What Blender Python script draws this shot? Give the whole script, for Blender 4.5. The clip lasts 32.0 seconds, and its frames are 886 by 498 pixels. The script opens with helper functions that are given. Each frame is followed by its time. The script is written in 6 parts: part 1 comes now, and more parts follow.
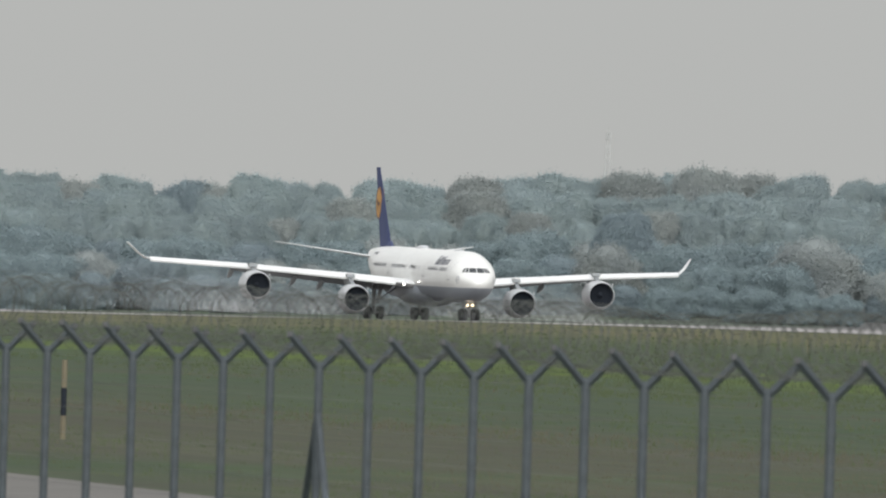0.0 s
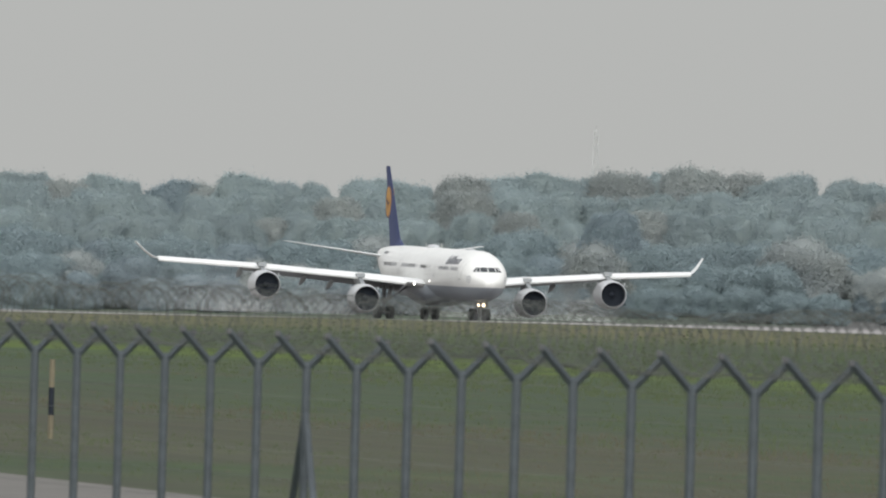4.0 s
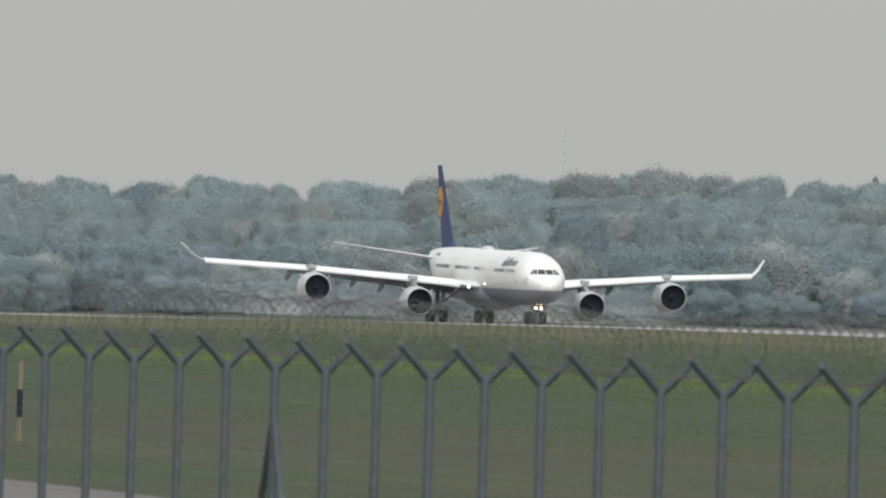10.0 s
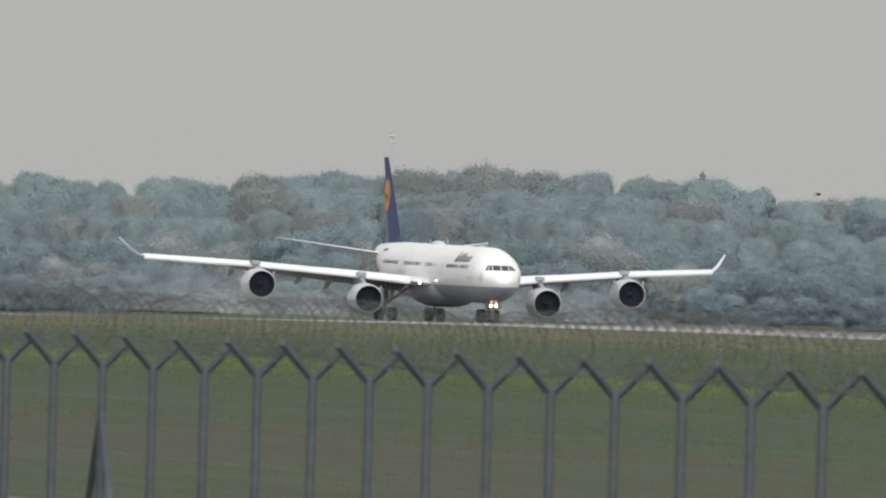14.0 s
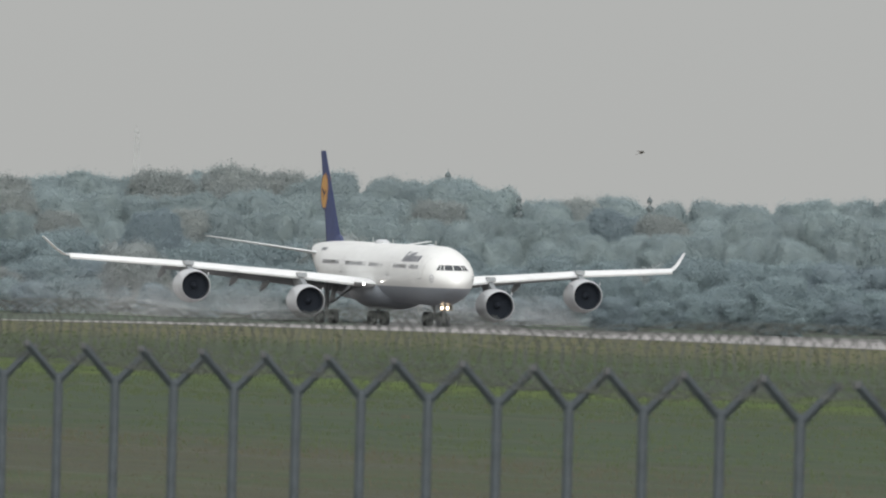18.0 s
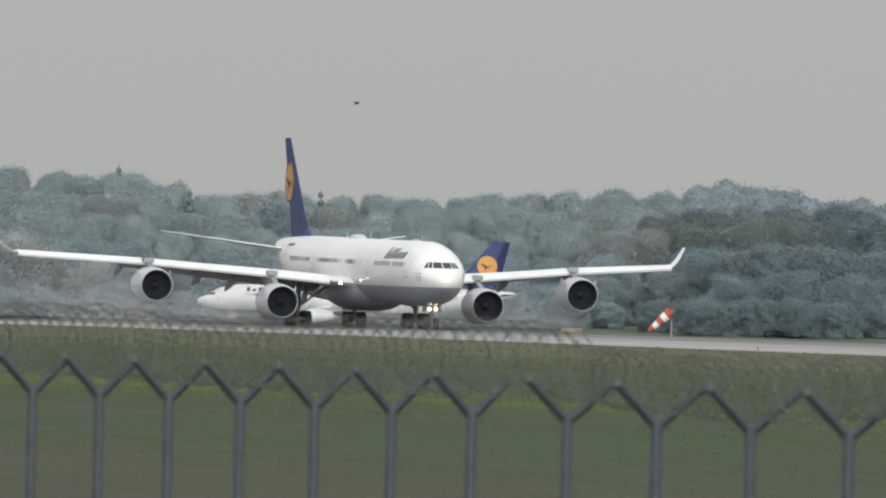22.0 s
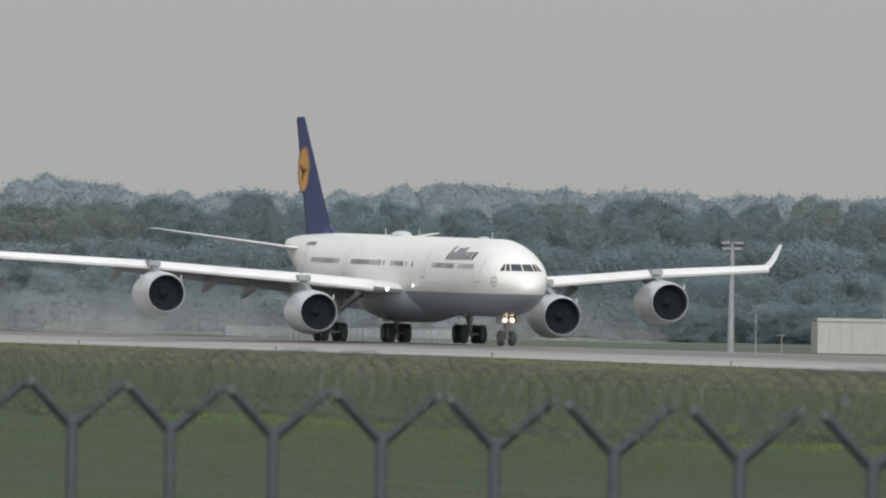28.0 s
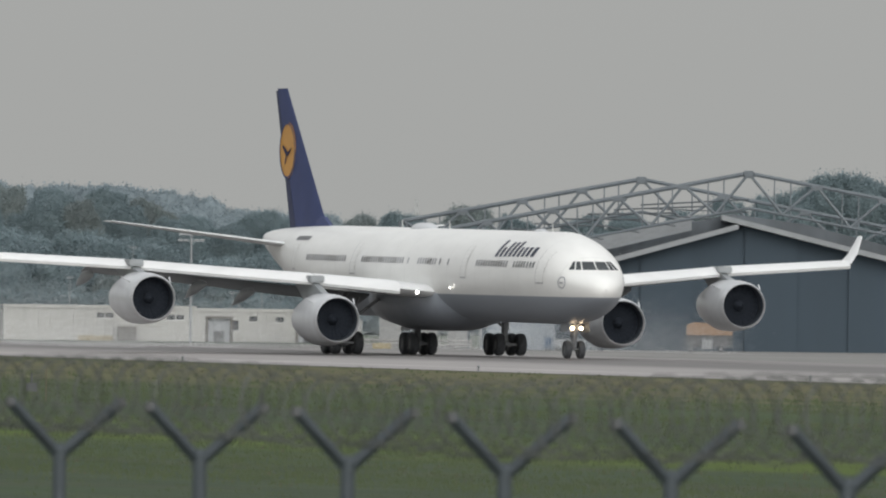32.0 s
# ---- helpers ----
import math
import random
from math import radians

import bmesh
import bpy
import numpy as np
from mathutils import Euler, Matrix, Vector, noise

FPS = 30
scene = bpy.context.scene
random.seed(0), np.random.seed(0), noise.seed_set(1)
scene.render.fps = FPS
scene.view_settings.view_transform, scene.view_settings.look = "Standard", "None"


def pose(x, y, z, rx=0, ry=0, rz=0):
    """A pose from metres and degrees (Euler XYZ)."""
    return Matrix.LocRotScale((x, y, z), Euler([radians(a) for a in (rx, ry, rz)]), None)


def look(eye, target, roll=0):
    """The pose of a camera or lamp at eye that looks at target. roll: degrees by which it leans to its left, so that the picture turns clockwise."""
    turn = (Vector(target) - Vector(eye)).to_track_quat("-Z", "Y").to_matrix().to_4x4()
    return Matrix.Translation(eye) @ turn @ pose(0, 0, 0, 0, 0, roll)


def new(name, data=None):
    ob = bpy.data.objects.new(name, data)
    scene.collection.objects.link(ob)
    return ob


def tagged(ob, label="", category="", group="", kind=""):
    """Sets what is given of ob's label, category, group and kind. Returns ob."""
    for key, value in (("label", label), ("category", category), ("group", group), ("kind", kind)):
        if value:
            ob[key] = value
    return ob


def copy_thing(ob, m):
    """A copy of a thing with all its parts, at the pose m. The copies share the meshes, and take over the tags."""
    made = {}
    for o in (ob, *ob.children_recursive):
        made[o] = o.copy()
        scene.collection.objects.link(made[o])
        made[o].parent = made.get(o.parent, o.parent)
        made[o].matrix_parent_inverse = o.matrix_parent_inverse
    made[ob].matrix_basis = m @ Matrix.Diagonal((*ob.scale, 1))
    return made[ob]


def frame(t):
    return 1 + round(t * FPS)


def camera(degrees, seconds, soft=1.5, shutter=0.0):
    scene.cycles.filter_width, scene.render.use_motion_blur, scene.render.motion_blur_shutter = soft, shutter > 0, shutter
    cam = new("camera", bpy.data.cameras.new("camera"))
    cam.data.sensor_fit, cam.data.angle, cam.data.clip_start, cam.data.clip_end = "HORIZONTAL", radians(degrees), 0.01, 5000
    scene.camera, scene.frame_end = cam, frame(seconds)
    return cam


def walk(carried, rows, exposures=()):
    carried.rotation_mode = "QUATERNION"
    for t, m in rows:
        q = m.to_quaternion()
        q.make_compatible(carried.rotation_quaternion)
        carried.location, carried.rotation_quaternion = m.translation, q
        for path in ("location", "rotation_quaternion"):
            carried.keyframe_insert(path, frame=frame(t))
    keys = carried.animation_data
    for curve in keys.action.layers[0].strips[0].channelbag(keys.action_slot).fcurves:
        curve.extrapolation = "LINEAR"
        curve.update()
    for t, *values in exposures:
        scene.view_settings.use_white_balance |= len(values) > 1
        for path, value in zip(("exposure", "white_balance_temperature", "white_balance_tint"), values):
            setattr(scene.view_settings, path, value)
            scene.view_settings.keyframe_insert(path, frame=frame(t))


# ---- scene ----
# The clip is a long telephoto pan from a fixed stand: all bearings are in lens units (1 / F radians).
F = 32623.0
EYE = Vector((0.0, 0.0, 6.0))
cam = camera(2 * math.degrees(math.atan(784 / F)), 32.0, soft=2.1)
cam.data.dof.use_dof = True
cam.data.dof.focus_distance = 1500.0
cam.data.dof.aperture_fstop = 20.0


def aim(az, dip):
    """Pose of the tripod head: bearing az to the right, dip below the horizon, with the head's slight lean."""
    a, e = az / F, -dip / F
    way = Vector((math.sin(a) * math.cos(e), math.cos(a) * math.cos(e), math.sin(e)))
    return look(EYE, EYE + way * 1000, 1.679 - 0.984 * az / 4000)


walk(cam, [(t, aim(az, dip)) for t, az, dip in [
    (0, -0.0, -26.7), (0.5, 6.6, -27.0), (1, 16.2, -24.1), (1.5, 23.8, -21.2), (2, 25.1, -19.5), (2.5, 23.4, -17.2),
    (3, 20.7, -15.7), (3.5, 22.4, -21.1), (5.5, 20.1, -30.2), (6, 22.0, -27.4), (6.5, 26.0, -24.6), (7, 30.6, -24.9),
    (7.5, 32.2, -27.0), (8, 34.2, -27.7), (8.5, 38.5, -30.9), (9, 47.4, -31.2), (9.5, 60.9, -33.1), (10, 77.7, -31.6),
    (10.5, 94.2, -28.9), (11, 106.8, -26.8), (11.5, 123.1, -25.6), (12, 167.6, -29.1), (12.5, 230.0, -29.0), (13, 285.9, -28.3),
    (13.5, 336.4, -29.9), (15.5, 561.0, -43.9), (16, 643.2, -42.8), (16.5, 699.4, -41.8), (17, 747.5, -44.3), (17.5, 786.8, -45.0),
    (18, 833.4, -45.0), (18.5, 880.0, -45.3), (19, 934.0, -44.8), (19.5, 1029.2, -44.3), (20, 1158.7, -45.5), (20.5, 1267.0, -47.1),
    (21, 1326.5, -47.2), (21.5, 1363.3, -48.2), (22, 1415.6, -49.4), (22.5, 1486.8, -51.7), (23, 1569.4, -52.4), (23.5, 1651.5, -54.2),
    (24, 1733.4, -52.9), (24.5, 1811.0, -53.2), (25, 1890.7, -55.0), (25.5, 1982.8, -58.1), (27.5, 2464.7, -63.3), (28, 2618.0, -62.2),
    (28.5, 2772.8, -61.5), (29, 2929.8, -59.1), (29.5, 3093.6, -59.5), (30, 3276.3, -59.7), (30.5, 3480.1, -59.1), (31, 3667.5, -57.6),
    (31.5, 3856.2, -58.7), (32, 4059.4, -58.7)
]], exposures=[(0.0, 0.09), (10.0, 0.08), (20.0, 0.0), (27.0, -0.07), (32.0, -0.20)])

# ---- light: even overcast, brighter overhead ----
SUN_EL, SUN_ROT = radians(24), radians(172)
world = bpy.data.worlds.new("overcast_sky")
scene.world = world
world.use_nodes = True
wn, wl = world.node_tree.nodes, world.node_tree.links
sky = wn.new("ShaderNodeTexSky")
sky.sky_type, sky.sun_disc, sky.sun_elevation, sky.sun_rotation = "NISHITA", False, SUN_EL, SUN_ROT
sky.air_density, sky.dust_density = 1.0, 6.0
hsv = wn.new("ShaderNodeHueSaturation")
hsv.inputs["Saturation"].default_value = 0.12
wl.new(sky.outputs[0], hsv.inputs["Color"])
bg_clear = wn["Background"]
bg_clear.inputs["Strength"].default_value = 0.05
wl.new(hsv.outputs[0], bg_clear.inputs["Color"])
co = wn.new("ShaderNodeTexCoord")
sep = wn.new("ShaderNodeSeparateXYZ")
wl.new(co.outputs["Generated"], sep.inputs[0])
ramp = wn.new("ShaderNodeValToRGB")
ramp.color_ramp.elements[0].color = (0.460, 0.466, 0.455, 1)
ramp.color_ramp.elements[1].color = (0.86, 0.89, 0.92, 1)
ramp.color_ramp.elements[0].position = 0.012
wl.new(sep.outputs["Z"], ramp.inputs[0])
bg_cloud = wn.new("ShaderNodeBackground")
bg_cloud.inputs["Strength"].default_value = 0.93
wl.new(ramp.outputs[0], bg_cloud.inputs["Color"])
add = wn.new("ShaderNodeAddShader")
wl.new(bg_clear.outputs[0], add.inputs[0])
wl.new(bg_cloud.outputs[0], add.inputs[1])
wl.new(add.outputs[0], wn["World Output"].inputs["Surface"])

sun = new("sun", bpy.data.lights.new("sun", "SUN"))
sun.data.energy, sun.data.angle, sun.data.color = 1.4, radians(60), (1.0, 0.98, 0.95)
sun.rotation_euler = Euler((math.pi / 2 - SUN_EL, 0, math.pi - SUN_ROT))


# ---- materials ----
def material(name, colour, rough=0.6, metal=0.0, vary=0.15, scale=3.0, bump=0.0, second=None, spec=0.5, glow=0.0, island=0.0, stretch=None, coat=0.0, per_thing=0.0):
    """Principled surface with two scales of mottling, optional bump, random tone per piece or per thing."""
    m = bpy.data.materials.new(name)
    m.use_nodes = True
    n, l = m.node_tree.nodes, m.node_tree.links
    b = n["Principled BSDF"]
    b.inputs["Roughness"].default_value, b.inputs["Metallic"].default_value = rough, metal
    b.inputs["Specular IOR Level"].default_value = spec
    b.inputs["Coat Weight"].default_value = coat
    tc = n.new("ShaderNodeTexCoord")
    mp = n.new("ShaderNodeMapping")
    mp.inputs["Scale"].default_value = stretch or (1, 1, 1)
    l.new(tc.outputs["Object"], mp.inputs[0])
    fine, broad = n.new("ShaderNodeTexNoise"), n.new("ShaderNodeTexNoise")
    fine.inputs["Scale"].default_value, broad.inputs["Scale"].default_value = scale, scale / 7
    fine.inputs["Detail"].default_value = 6
    for q in (fine, broad):
        l.new(mp.outputs[0], q.inputs["Vector"])
    mixn = n.new("ShaderNodeMath")
    mixn.operation = "ADD"
    l.new(fine.outputs[0], mixn.inputs[0])
    l.new(broad.outputs[0], mixn.inputs[1])
    rp = n.new("ShaderNodeMapRange")
    rp.inputs["From Min"].default_value, rp.inputs["From Max"].default_value = 0.7, 1.3
    l.new(mixn.outputs[0], rp.inputs["Value"])
    mx = n.new("ShaderNodeMix")
    mx.data_type = "RGBA"
    c2 = second or [c * (1 - vary * 2) for c in colour]
    c1 = colour if second else [min(1, c * (1 + vary)) for c in colour]
    mx.inputs[6].default_value, mx.inputs[7].default_value = (*c2, 1), (*c1, 1)
    l.new(rp.outputs[0], mx.inputs[0])
    out = mx.outputs[2]
    for amount, node, socket in ((island, "ShaderNodeNewGeometry", "Random Per Island"), (per_thing, "ShaderNodeObjectInfo", "Random")):
        if amount:
            g = n.new(node)
            r2 = n.new("ShaderNodeMapRange")
            r2.inputs["To Min"].default_value, r2.inputs["To Max"].default_value = 1 - amount, 1 + amount
            l.new(g.outputs[socket], r2.inputs["Value"])
            h = n.new("ShaderNodeHueSaturation")
            l.new(out, h.inputs["Color"])
            l.new(r2.outputs[0], h.inputs["Value"])
            out = h.outputs[0]
    l.new(out, b.inputs["Base Color"])
    if bump:
        bp = n.new("ShaderNodeBump")
        bp.inputs["Strength"].default_value = bump
        l.new(fine.outputs[0], bp.inputs["Height"])
        l.new(bp.outputs[0], b.inputs["Normal"])
    if glow:
        b.inputs["Emission Color"].default_value = (*colour, 1)
        b.inputs["Emission Strength"].default_value = glow
    return m


def livery(name, top, low, height, slope, rough=0.6):
    """Two-tone fuselage paint, divided along a waterline, with faint dirt streaks and panel seams."""
    m = material(name, top, rough=rough, vary=0.035, scale=1.2, stretch=(0.25, 1, 1), coat=0.1)
    n, l = m.node_tree.nodes, m.node_tree.links
    tc = n.new("ShaderNodeTexCoord")
    s = n.new("ShaderNodeSeparateXYZ")
    l.new(tc.outputs["Object"], s.inputs[0])
    k = n.new("ShaderNodeMath")
    k.operation, k.inputs[1].default_value, k.inputs[2].default_value = "MULTIPLY_ADD", slope, -height
    l.new(s.outputs["X"], k.inputs[0])
    k2 = n.new("ShaderNodeMath")
    k2.operation = "ADD"
    l.new(k.outputs[0], k2.inputs[0])
    l.new(s.outputs["Z"], k2.inputs[1])
    k3 = n.new("ShaderNodeMath")
    k3.operation, k3.inputs[1].default_value = "LESS_THAN", 0.0
    l.new(k2.outputs[0], k3.inputs[0])
    # hull seams every few metres
    w = n.new("ShaderNodeMath")
    w.operation, w.inputs[1].default_value = "PINGPONG", 1.55
    l.new(s.outputs["X"], w.inputs[0])
    w2 = n.new("ShaderNodeMath")
    w2.operation, w2.inputs[1].default_value = "LESS_THAN", 0.025
    l.new(w.outputs[0], w2.inputs[0])
    w3 = n.new("ShaderNodeMath")
    w3.operation, w3.inputs[1].default_value = "MULTIPLY", 0.16
    l.new(w2.outputs[0], w3.inputs[0])
    b = n["Principled BSDF"]
    src = b.inputs["Base Color"].links[0].from_socket
    mx = n.new("ShaderNodeMix")
    mx.data_type = "RGBA"
    l.new(k3.outputs[0], mx.inputs[0])
    l.new(src, mx.inputs[6])
    mx.inputs[7].default_value = (*low, 1)
    mx2 = n.new("ShaderNodeMix")
    mx2.data_type = "RGBA"
    l.new(w3.outputs[0], mx2.inputs[0])
    l.new(mx.outputs[2], mx2.inputs[6])
    mx2.inputs[7].default_value = (0.2, 0.2, 0.2, 1)
    l.new(mx2.outputs[2], b.inputs["Base Color"])
    return m


M = {}
M["jet"] = livery("two_tone_paint", (0.82, 0.82, 0.80), (0.302, 0.332, 0.374), 3.72, 0.004, 0.42)
# The small jet's white is dulled to stand in for haze.
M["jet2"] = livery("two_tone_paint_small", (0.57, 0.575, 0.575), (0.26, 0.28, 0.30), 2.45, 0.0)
M["wing"] = material("wing_paint", (0.74, 0.75, 0.75), 0.45, vary=0.05, scale=0.8, stretch=(1, 0.3, 1))
M["wing_grey"] = material("grey_wing_panels", (0.27, 0.29, 0.30), 0.45, vary=0.1, scale=0.8)
M["nacelle"] = material("nacelle_paint", (0.545, 0.56, 0.58), 0.3, vary=0.08, scale=1.0, coat=0.3)
M["lip"] = material("bare_metal", (0.56, 0.57, 0.585), 0.4, 0.5, vary=0.06, scale=4)
M["dark"] = material("dark_intake", (0.062, 0.072, 0.088), 0.6, vary=0.2, scale=4, spec=0.2)
M["blade"] = material("fan_blades", (0.028, 0.033, 0.042), 0.95, 0.0, vary=0.15, scale=5, spec=0.0)
M["navy"] = material("navy_paint", (0.043, 0.060, 0.160), 0.55, vary=0.08, scale=0.7, spec=0.25)
# Darker copy of the navy with the rudder's shade painted in.
M["navy_shaded"] = material("dark_navy_paint", (0.018, 0.027, 0.085), 0.55, vary=0.08, scale=0.7, spec=0.25)
M["yellow"] = material("amber_paint", (0.60, 0.29, 0.05), 0.4, vary=0.05, scale=1.0)
M["ochre"] = material("faded_sign_yellow", (0.29, 0.24, 0.13), 0.6, vary=0.1, scale=2)
M["sheet_blue"] = material("blue_grey_sheet", (0.17, 0.20, 0.23), 0.5, vary=0.06, scale=0.5)
M["glass"] = material("cockpit_glass", (0.035, 0.04, 0.045), 0.12, vary=0.05, scale=2)
M["seam"] = material("door_seam", (0.42, 0.425, 0.43), 0.5, vary=0.05, scale=2)
M["lettering"] = material("lettering_blue", (0.13, 0.15, 0.21), 0.5, vary=0.05, scale=2)
M["window"] = material("cabin_glass", (0.40, 0.41, 0.43), 0.5, vary=0.1, scale=2)
# Rubber lifted to blue-grey in place of the haze over it.
M["rubber"] = material("tyre_rubber", (0.058, 0.062, 0.068), 0.8, vary=0.2, scale=6)
M["hub"] = material("wheel_hub_paint", (0.11, 0.115, 0.12), 0.5, vary=0.2, scale=5)
M["blast"] = material("weathered_slats", (0.135, 0.152, 0.162), 0.6, vary=0.1, scale=2)
# Mast colour greyed and blued to take in the haze of distance.
M["mast"] = material("distant_mast_paint", (0.27, 0.285, 0.295), 0.6, vary=0.08, scale=1)
# Steel paled so that the far radio masts fade as through haze.
M["far_mast"] = material("pale_distant_steel", (0.44, 0.45, 0.45), 0.7, vary=0.06, scale=1)
M["strut"] = material("gear_paint", (0.22, 0.23, 0.24), 0.5, vary=0.15, scale=5)
M["lamp"] = material("lit_lamp", (1.0, 0.76, 0.5), 0.3, glow=9.0)
M["lamp_w"] = material("lit_white_lamp", (1.0, 0.96, 0.88), 0.3, glow=10.0)
M["red"] = material("red_paint", (0.50, 0.085, 0.06), 0.5, vary=0.1, scale=3)
M["orange"] = material("orange_paint", (0.27, 0.18, 0.12), 0.5, vary=0.15, scale=2)
M["white"] = material("white_paint", (0.78, 0.78, 0.76), 0.5, vary=0.06, scale=2)
M["steel"] = material("galvanised_steel", (0.072, 0.087, 0.098), 0.6, 0.2, vary=0.18, scale=6, bump=0.05)
M["wire"] = material("razor_wire", (0.105, 0.112, 0.105), 0.6, 0.2, vary=0.3, scale=9)
M["concrete"] = material("runway_concrete", (0.255, 0.238, 0.230), 0.6, scale=0.12, second=(0.19, 0.178, 0.174), spec=0.4)
M["asphalt"] = material("weathered_asphalt", (0.10, 0.098, 0.095), 0.6, vary=0.15, scale=0.5)
M["apron"] = material("apron_concrete", (0.23, 0.225, 0.215), 0.8, vary=0.1, scale=0.2, spec=0.3)
M["track"] = material("perimeter_concrete", (0.125, 0.117, 0.105), 0.8, vary=0.14, scale=1.2, bump=0.2)
# Off-white lowered a little to stand in for mist before the hall.
M["panel"] = material("hall_panels", (0.385, 0.383, 0.365), 0.6, vary=0.05, scale=0.7)
M["screen"] = material("plain_screen_sheet", (0.205, 0.21, 0.205), 0.6, vary=0.08, scale=0.5)
M["panel_grey"] = material("grey_sheet", (0.31, 0.33, 0.35), 0.5, vary=0.06, scale=0.5)
M["roofing"] = material("roof_felt", (0.30, 0.30, 0.29), 0.8, vary=0.1, scale=0.6)
M["hangar"] = material("hangar_cladding", (0.036, 0.056, 0.075), 0.75, vary=0.05, scale=0.3, stretch=(1, 1, 0.1))
M["roof_edge"] = material("roof_edge_paint", (0.25, 0.265, 0.275), 0.55, vary=0.08, scale=0.8)
M["truss"] = material("truss_paint", (0.115, 0.135, 0.15), 0.5, vary=0.08, scale=1.0)
M["stake"] = material("weathered_stake", (0.17, 0.15, 0.10), 0.8, vary=0.15, scale=4)
M["bark"] = material("bark", (0.10, 0.085, 0.07), 0.9, vary=0.25, scale=2)
M["blue"] = material("blue_paint", (0.05, 0.10, 0.17), 0.5, vary=0.08, scale=2)
M["clerestory"] = material("clerestory_glazing", (0.088, 0.102, 0.115), 0.6, vary=0.3, scale=0.35, stretch=(1, 1, 0.3))
M["dim"] = material("dark_opening", (0.10, 0.105, 0.11), 0.7, vary=0.15, scale=2)


def foliage(name, a, b):
    m = material(name, a, 0.75, scale=0.25, second=b, island=0.035, per_thing=0.08, spec=0.1)
    n, l = m.node_tree.nodes, m.node_tree.links
    p = n["Principled BSDF"]
    t = n.new("ShaderNodeBsdfTranslucent")
    l.new(p.inputs["Base Color"].links[0].from_socket, t.inputs["Color"])
    mx = n.new("ShaderNodeMixShader")
    mx.inputs[0].default_value = 0.34
    l.new(p.outputs[0], mx.inputs[1])
    l.new(t.outputs[0], mx.inputs[2])
    l.new(mx.outputs[0], n["Material Output"].inputs["Surface"])
    return m


# Distance haze is painted into the leaf colours: paler, and bluer low down.
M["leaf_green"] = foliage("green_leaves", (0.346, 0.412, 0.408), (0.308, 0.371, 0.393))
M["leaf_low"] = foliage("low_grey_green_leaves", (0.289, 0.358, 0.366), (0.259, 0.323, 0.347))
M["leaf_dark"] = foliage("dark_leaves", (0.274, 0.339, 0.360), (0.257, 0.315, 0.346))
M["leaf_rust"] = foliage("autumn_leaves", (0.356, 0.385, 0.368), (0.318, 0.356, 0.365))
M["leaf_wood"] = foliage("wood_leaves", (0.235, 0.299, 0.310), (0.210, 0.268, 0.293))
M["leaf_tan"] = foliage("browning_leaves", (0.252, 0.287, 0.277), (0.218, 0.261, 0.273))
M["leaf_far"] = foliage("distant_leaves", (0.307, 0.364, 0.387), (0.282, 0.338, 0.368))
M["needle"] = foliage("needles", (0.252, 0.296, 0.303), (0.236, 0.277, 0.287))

# ---- mesh helpers ----


def finish(name, bm, mat, parent=None, label="", smooth=True, extra=()):
    me = bpy.data.meshes.new(name)
    bmesh.ops.recalc_face_normals(bm, faces=bm.faces)
    bm.to_mesh(me)
    bm.free()
    for k in (mat, *extra):
        me.materials.append(M[k])
    for p in me.polygons:
        p.use_smooth = smooth
    if smooth:
        me.set_sharp_from_angle(angle=radians(38))
    ob = new(name, me)
    ob.parent = parent
    if label:
        ob["label"] = label
    return ob


def part(name, bm, mat, parent, label="", smooth=True):
    return finish(name, bm, mat, parent, label, smooth)


def share(ob, parent, m=None, label=""):
    """Another object on the same mesh."""
    o = new(ob.name.split(".")[0], ob.data)
    o.parent = parent
    o.matrix_basis = m or Matrix()
    if label:
        o["label"] = label
    return o


def empty(name, label, category, group="", kind="", m=None):
    e = new(name)
    e.empty_display_size = 0.5
    if m:
        e.matrix_basis = m
    return tagged(e, label, category, group, kind)


def loft(bm, rings, cap=True):
    vs = [[bm.verts.new(p) for p in r] for r in rings]
    k = len(vs[0])
    for a, b in zip(vs, vs[1:]):
        for i in range(k):
            bm.faces.new((a[i], a[(i + 1) % k], b[(i + 1) % k], b[i]))
    if cap:
        bm.faces.new(vs[0][::-1])
        bm.faces.new(vs[-1])
    return bm


def rod(bm, p, q, r, n=8, r2=None):
    p, q = Vector(p), Vector(q)
    t = (q - p).to_track_quat("Z", "Y").to_matrix()
    ring = [Vector((math.cos(a), math.sin(a), 0)) for a in (2 * math.pi * i / n for i in range(n))]
    return loft(bm, [[p + t @ (v * r) for v in ring], [q + t @ (v * (r if r2 is None else r2)) for v in ring]])


def block(bm, x0, x1, y0, y1, z0, z1, bevel=0.0):
    vs = [bm.verts.new((x, y, z)) for z in (z0, z1) for x, y in ((x0, y0), (x1, y0), (x1, y1), (x0, y1))]
    fs = [bm.faces.new([vs[i] for i in f]) for f in ((3, 2, 1, 0), (4, 5, 6, 7), (0, 1, 5, 4), (1, 2, 6, 5), (2, 3, 7, 6), (3, 0, 4, 7))]
    if bevel:
        es = list({e for f in fs for e in f.edges})
        bmesh.ops.bevel(bm, geom=es, offset=bevel, segments=2, affect="EDGES")
    return bm


def lathe(bm, profile, origin, n=28, cap=False):
    """Rings along -x from origin: profile of (distance aft, radius)."""
    o = Vector(origin)
    return loft(bm, [[o + Vector((-d, r * math.cos(a), r * math.sin(a))) for a in (2 * math.pi * i / n for i in range(n))] for d, r in profile], cap)


BM = bmesh.new

# ---- the lie of the land: q metres across the runway's line, l metres along it ----
RUN = radians(9.2086)
ALONG = Vector((math.sin(RUN), -math.cos(RUN), 0))
ACROSS = Vector((math.cos(RUN), math.sin(RUN), 0))


